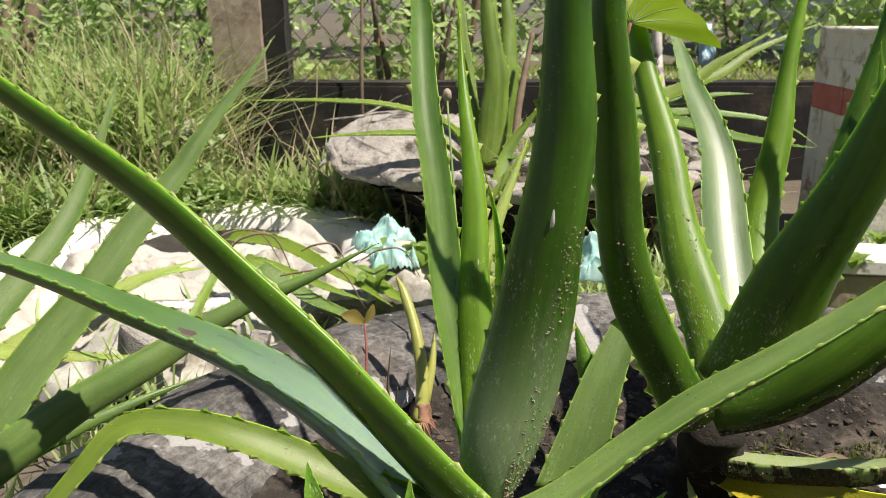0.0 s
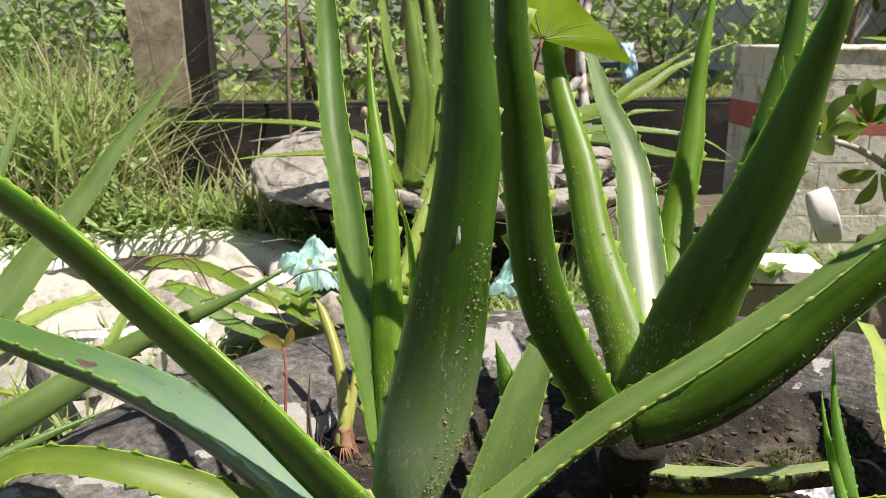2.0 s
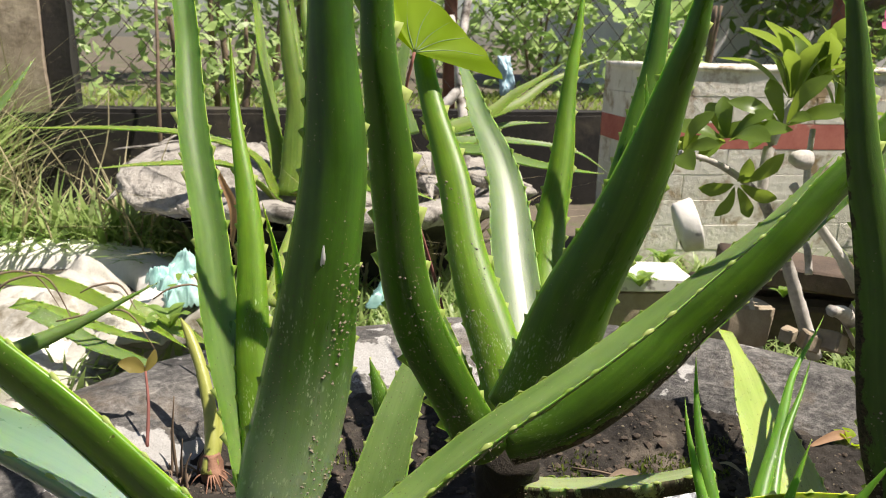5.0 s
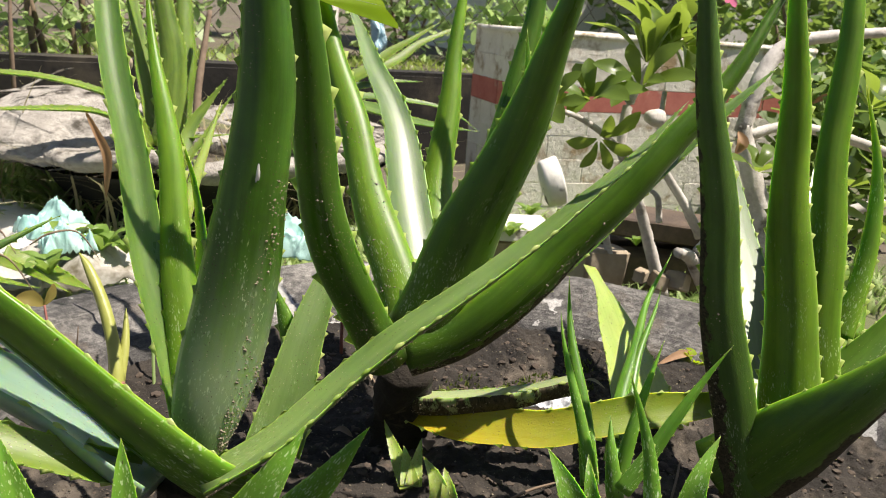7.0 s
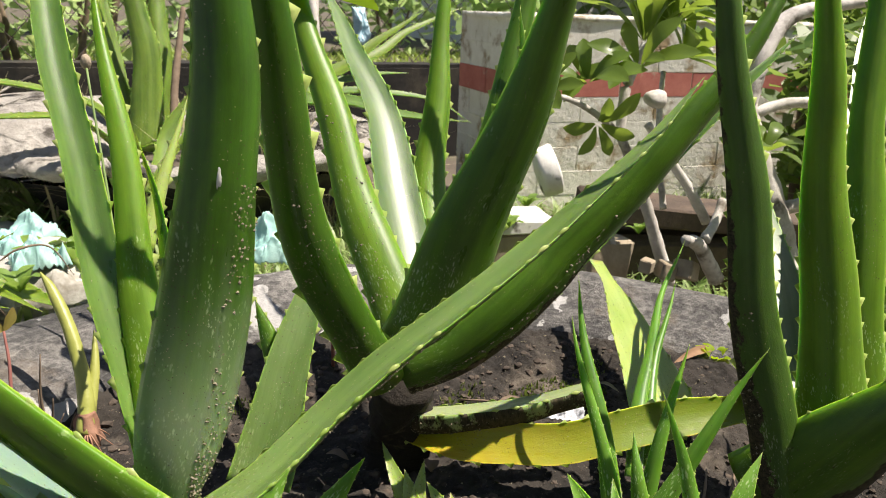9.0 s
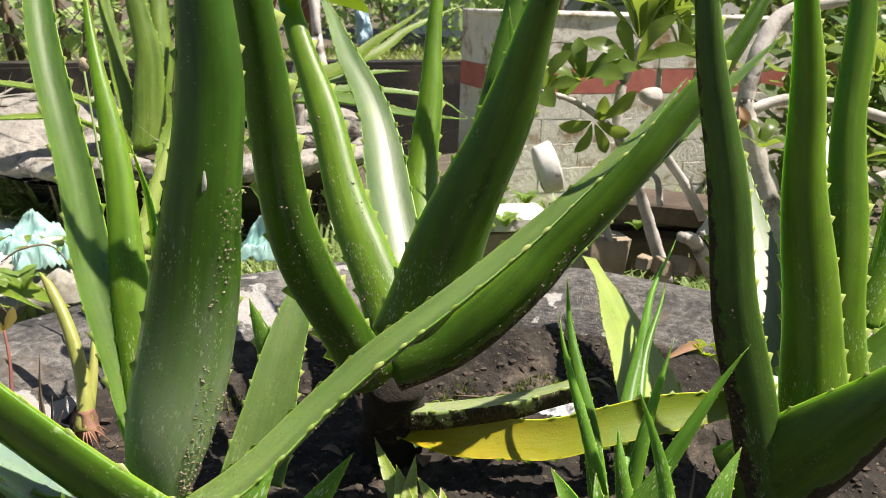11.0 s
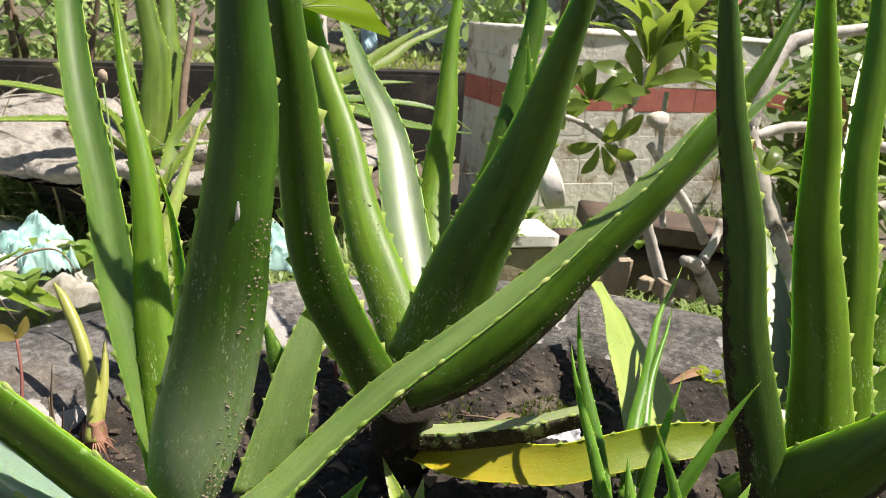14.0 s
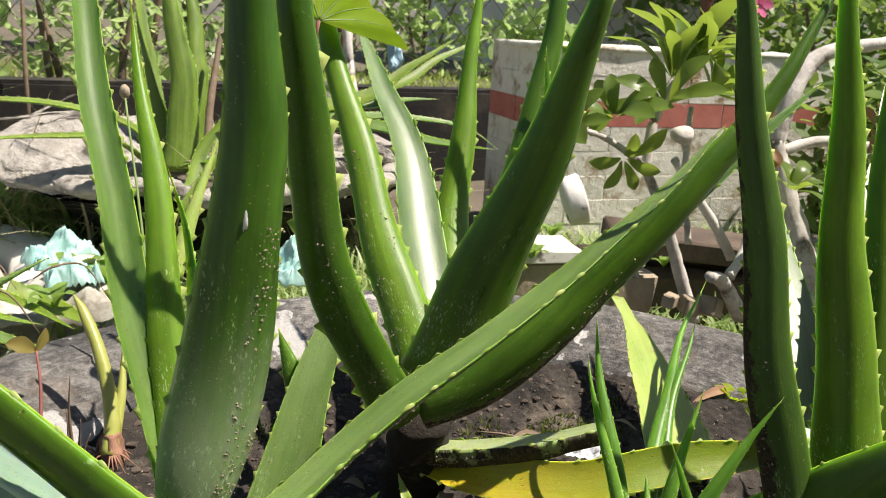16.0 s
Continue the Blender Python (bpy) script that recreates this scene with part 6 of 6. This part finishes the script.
def bush(name, label, centre, size, count, leaf, material, seed, category="bush", trunk=None):
    rnd = random.Random(seed)
    g = thing(name, label, category, at=centre)
    verts, faces = [], []
    for _ in range(count):
        p = Vector((rnd.gauss(0, 1), rnd.gauss(0, 1), rnd.gauss(0, 1))).normalized() * rnd.random() ** 0.45
        p = Vector((p.x * size[0], p.y * size[1], p.z * size[2]))
        if noise.noise(p * 2.2 + Vector((seed, 0, 0))) < -0.12:
            continue
        d = Vector((rnd.uniform(-1, 1), rnd.uniform(-1, 1), rnd.uniform(-0.9, 0.5))).normalized()
        s = d.cross(Vector((rnd.uniform(-1, 1), rnd.uniform(-1, 1), 1))).normalized()
        l = leaf * rnd.uniform(0.6, 1.3)
        up = d.cross(s)
        i0 = len(verts)
        verts += [p, p + d * l * 0.45 + s * l * 0.22 + up * l * 0.05, p + d * l * 0.45 - s * l * 0.22 + up * l * 0.05, p + d * l * 0.8 + s * l * 0.12, p + d * l * 0.8 - s * l * 0.12, p + d * l]
        faces += [(i0, i0 + 1, i0 + 2), (i0 + 1, i0 + 3, i0 + 4, i0 + 2), (i0 + 3, i0 + 5, i0 + 4)]
    part("crown", (verts, [], faces), material, g, smooth=False)
    for k in range(4 if trunk is None else 1):
        a = rnd.uniform(0, 6.28)
        r = trunk or 0.012
        top = Vector((math.cos(a) * size[0] * 0.4, math.sin(a) * size[1] * 0.4, size[2] * 0.5))
        foot = Vector((math.cos(a) * 0.06, 0, GROUND - centre[2] - 0.02))
        part("stem", tube([foot, foot.lerp(top, 0.5) + Vector((0.03 * math.sin(a), 0, 0)), top], [r * 1.2, r, r * 0.5], 8, 16, 0.15), M_TWIG, g)
    return g


bush("bush", "leafy green bush growing through the fence", (-0.05, 2.95, 0.50), (0.60, 0.22, 0.45), 620, 0.07, M_WEED, 51)
bush("bush", "sunlit hedge of weeds beside the pillar", (-1.6, 3.5, 0.35), (1.1, 0.35, 0.55), 4200, 0.07, M_WEED, 52)
for k, (c, sz, n, lf) in enumerate((((-0.95, 2.0, 0.02), (0.42, 0.20, 0.20), 2600, 0.036), ((-0.75, 1.82, -0.03), (0.30, 0.12, 0.10), 1200, 0.036), ((-1.25, 2.2, 0.18), (0.35, 0.13, 0.30), 1900, 0.034), ((-0.50, 1.86, -0.06), (0.18, 0.07, 0.06), 420, 0.036), ((-1.35, 2.5, 0.55), (0.45, 0.10, 0.38), 2200, 0.045), ((-0.10, 2.75, 0.35), (0.40, 0.12, 0.22), 240, 0.06))):
    bush("weed_clump", "sunlit leafy weeds on the earth bank", c, sz, n, lf, M_WEED, 70 + k, "weed")
def straw_stalks():
    rnd = random.Random(77)
    for k in range(20):
        x, y = rnd.uniform(-1.5, -0.25), rnd.uniform(1.75, 2.3)
        g = thing("straw_stalk", "long dry straw stalk leaning among the weeds", "stalk", "straw stalks", at=(x, y, GROUND))
        d = Vector((rnd.uniform(-0.25, 0.25), rnd.uniform(-0.1, 0.1), rnd.uniform(0.25, 0.5)))
        part("stem", tube([(0, 0, 0), d * 0.5 + Vector((0.01, 0, 0.02)), d + Vector((rnd.uniform(-0.08, 0.08), 0, -0.03))], [0.0022, 0.0018, 0.001], 5, 8), M_STRAW, g)
straw_stalks()
bush("bush", "sunlit leafy weeds on the earth bank", (-1.15, 2.15, 0.10), (0.5, 0.28, 0.28), 1800, 0.05, M_WEED, 53)
bush("bush", "pale green shrub beyond the fence", (1.75, 3.1, 0.45), (0.35, 0.2, 0.26), 170, 0.15, M_WEED, 54)
# First two trees wear the paler weed leaf: sunlight put into their colour.
bush("tree", "shady tree beyond the lawn", (-2.6, 9.5, 2.0), (2.6, 1.2, 2.2), 5200, 0.22, M_WEED, 55, "tree", 0.16)
bush("tree", "shady tree beyond the lawn", (0.8, 11.0, 2.2), (2.4, 1.2, 2.4), 5200, 0.22, M_WEED, 56, "tree", 0.16)
bush("tree", "shady tree beyond the lawn", (-6.5, 10.0, 2.2), (2.6, 1.2, 2.4), 4200, 0.24, M_LEAF, 57, "tree", 0.16)
bush("tree", "shady tree beside the house", (6.5, 8.0, 2.2), (2.2, 1.2, 2.2), 3600, 0.24, M_LEAF, 58, "tree", 0.16)

for k, (c, s) in enumerate((((-0.682, 2.062, 0.114), 0.09), ((-1.074, 2.098, 0.089), 0.08), ((-0.363, 0.929, 0.015), 0.05), ((-0.206, 0.836, 0.054), 0.02))):
    chunk("rock", "weathered pale rock among the weeds", "rock", (s * 1.5, s, s * 0.8), (c[0], c[1], c[2] - s * 0.3), (10, 6 * k, 30 * k), M_ROCK, s * 0.2, "rocks", 14)
for k, (a, b) in enumerate((((-1.172, 2.216, 0.134), (-1.110, 2.322, 0.492)), ((-1.258, 2.335, 0.185), (-1.241, 2.427, 0.496)))):
    c = Vector((a[0], a[1], GROUND))
    st = thing("bare_shrub_stem", "bare grey stem of a shrub on the bank", "stem", "bare stems", at=c)
    part("stem", tube([(0, 0, -0.02), Vector(a) - c, Vector(b) - c], [0.03, 0.024, 0.018], 9, 16, 0.15), M_TWIG, st)
for k, pts in enumerate((((0.532, 1.970, 0.180), (0.536, 2.065, 0.343), (0.585, 2.164, 0.557)), ((0.471, 1.993, 0.220), (0.522, 2.005, 0.303), (0.507, 2.051, 0.467)), ((-0.236, 2.356, 0.207), (-0.234, 2.396, 0.364), (-0.236, 2.454, 0.584)))):
    c = Vector((pts[0][0], pts[0][1], GROUND))
    st = thing("bare_shrub_stem", "pale bare stem by the fence", "stem", "bare stems", at=c)
    part("stem", tube([(0, 0, 0.1)] + [Vector(p) - c for p in pts], [0.016, 0.014, 0.012, 0.01] if k < 2 else [0.006, 0.006, 0.005, 0.004], 8, 18, 0.15), M_BARK if k < 2 else M_TWIG, st)
bush("bush", "dark leafy shrub beside the masonry planter", (1.62, 1.42, 0.14), (0.26, 0.20, 0.26), 1300, 0.07, M_LEAF, 66)
blades("weedy_grass", "thin bright grass tufts beside the tyre", 260, (-0.52, -0.30, 0.62, 0.92), 0.16, 0.004, M_GRASS, 48, 0.5, lambda x, y: noise.noise(Vector((x * 14, y * 14, 3))) > 0.08)


def dry_strands():
    """Withered brown strands curling over the cut leaves."""
    rnd = random.Random(88)
    for k in range(5):
        c = Vector((rnd.uniform(-0.36, -0.06), rnd.uniform(0.98, 1.12), rnd.uniform(0.06, 0.10)))
        a, l = rnd.uniform(-0.5, 0.5), rnd.uniform(0.03, 0.06)
        d = Vector((math.cos(a) * l, math.sin(a) * l * 0.5, 0))
        lift = rnd.uniform(0.005, 0.03)
        pts = [c - d, c - d * 0.4 + Vector((0, 0, lift)), c + d * 0.4 + Vector((0, 0.01, lift * 0.8)), c + d + Vector((0, 0, -0.05 * rnd.random()))]
        t = part("dry_strand", tube(pts, [0.0008, 0.0016, 0.0013, 0.0004], 6, 16, 0.3), M_TWIG)
        tagged(t, "withered brown strand curling over cut leaves", "stalk", "dry strands")


dry_strands()
stick = part("dry_stick", tube([(0.139, 1.554, 0.147), (0.150, 1.596, 0.222), (0.166, 1.635, 0.295), (0.181, 1.671, 0.359)], [0.008, 0.007, 0.006, 0.005], 9, 18, 0.16), M_TWIG)
tagged(stick, "dry brown stick standing in the basin", "stick")
curl = part("withered_leaf", flat_leaf([Vector(p) for p in [(-0.050, 1.467, 0.186), (-0.032, 1.437, 0.153), (-0.016, 1.417, 0.113), (-0.023, 1.410, 0.046)]], 0.018, (-0.5, -0.8, 0.2), 0.5, 14), M_WITHER)
tagged(curl, "dark withered leaf hanging over the basin rim", "leaf litter", "leaf litter")
# Paler weed leaf puts a sunlit look into these shrubs as well.
bush("bush", "dense green shrubs beyond the lawn", (2.7, 7.6, 0.75), (1.5, 0.5, 0.95), 2200, 0.15, M_WEED, 67)
bush("hedge", "leafy hedge at the end of the garden", (10.5, 7.5, 1.0), (3.0, 1.2, 2.2), 5200, 0.26, M_LEAF, 61, "hedge")
bush("bush", "green shrub behind the masonry planter", (3.1, 2.9, 0.35), (0.8, 0.3, 0.45), 1600, 0.09, M_LEAF, 62)
# Out of view; added so that leaf fronts get less sky light.
bush("hedge", "unseen hedge behind the camera, added to block sky light", (0.3, -2.3, 0.9), (3.4, 0.45, 1.25), 9000, 0.13, M_LEAF, 64, "hedge")
# Two more unseen light blockers, added behind the camera for contrast.
bush("tree", "unseen tree behind the camera, added to block sky light", (0.9, -7.0, 2.6), (3.4, 1.6, 2.3), 9000, 0.30, M_LEAF, 59, "tree", 0.18)
bush("tree", "unseen tree behind the camera, added to block sky light", (7.4, -4.6, 2.4), (1.8, 2.0, 2.0), 6000, 0.30, M_LEAF, 60, "tree", 0.16)
bl = (0.790, 2.485, 0.306)
sack(bl, 0.024, 0.062, 0.03, 8.2, 60, M_BLUE, "faded blue plastic scrap caught on the fence", "plastic_bag").rotation_euler = (radians(80), 0, radians(20))
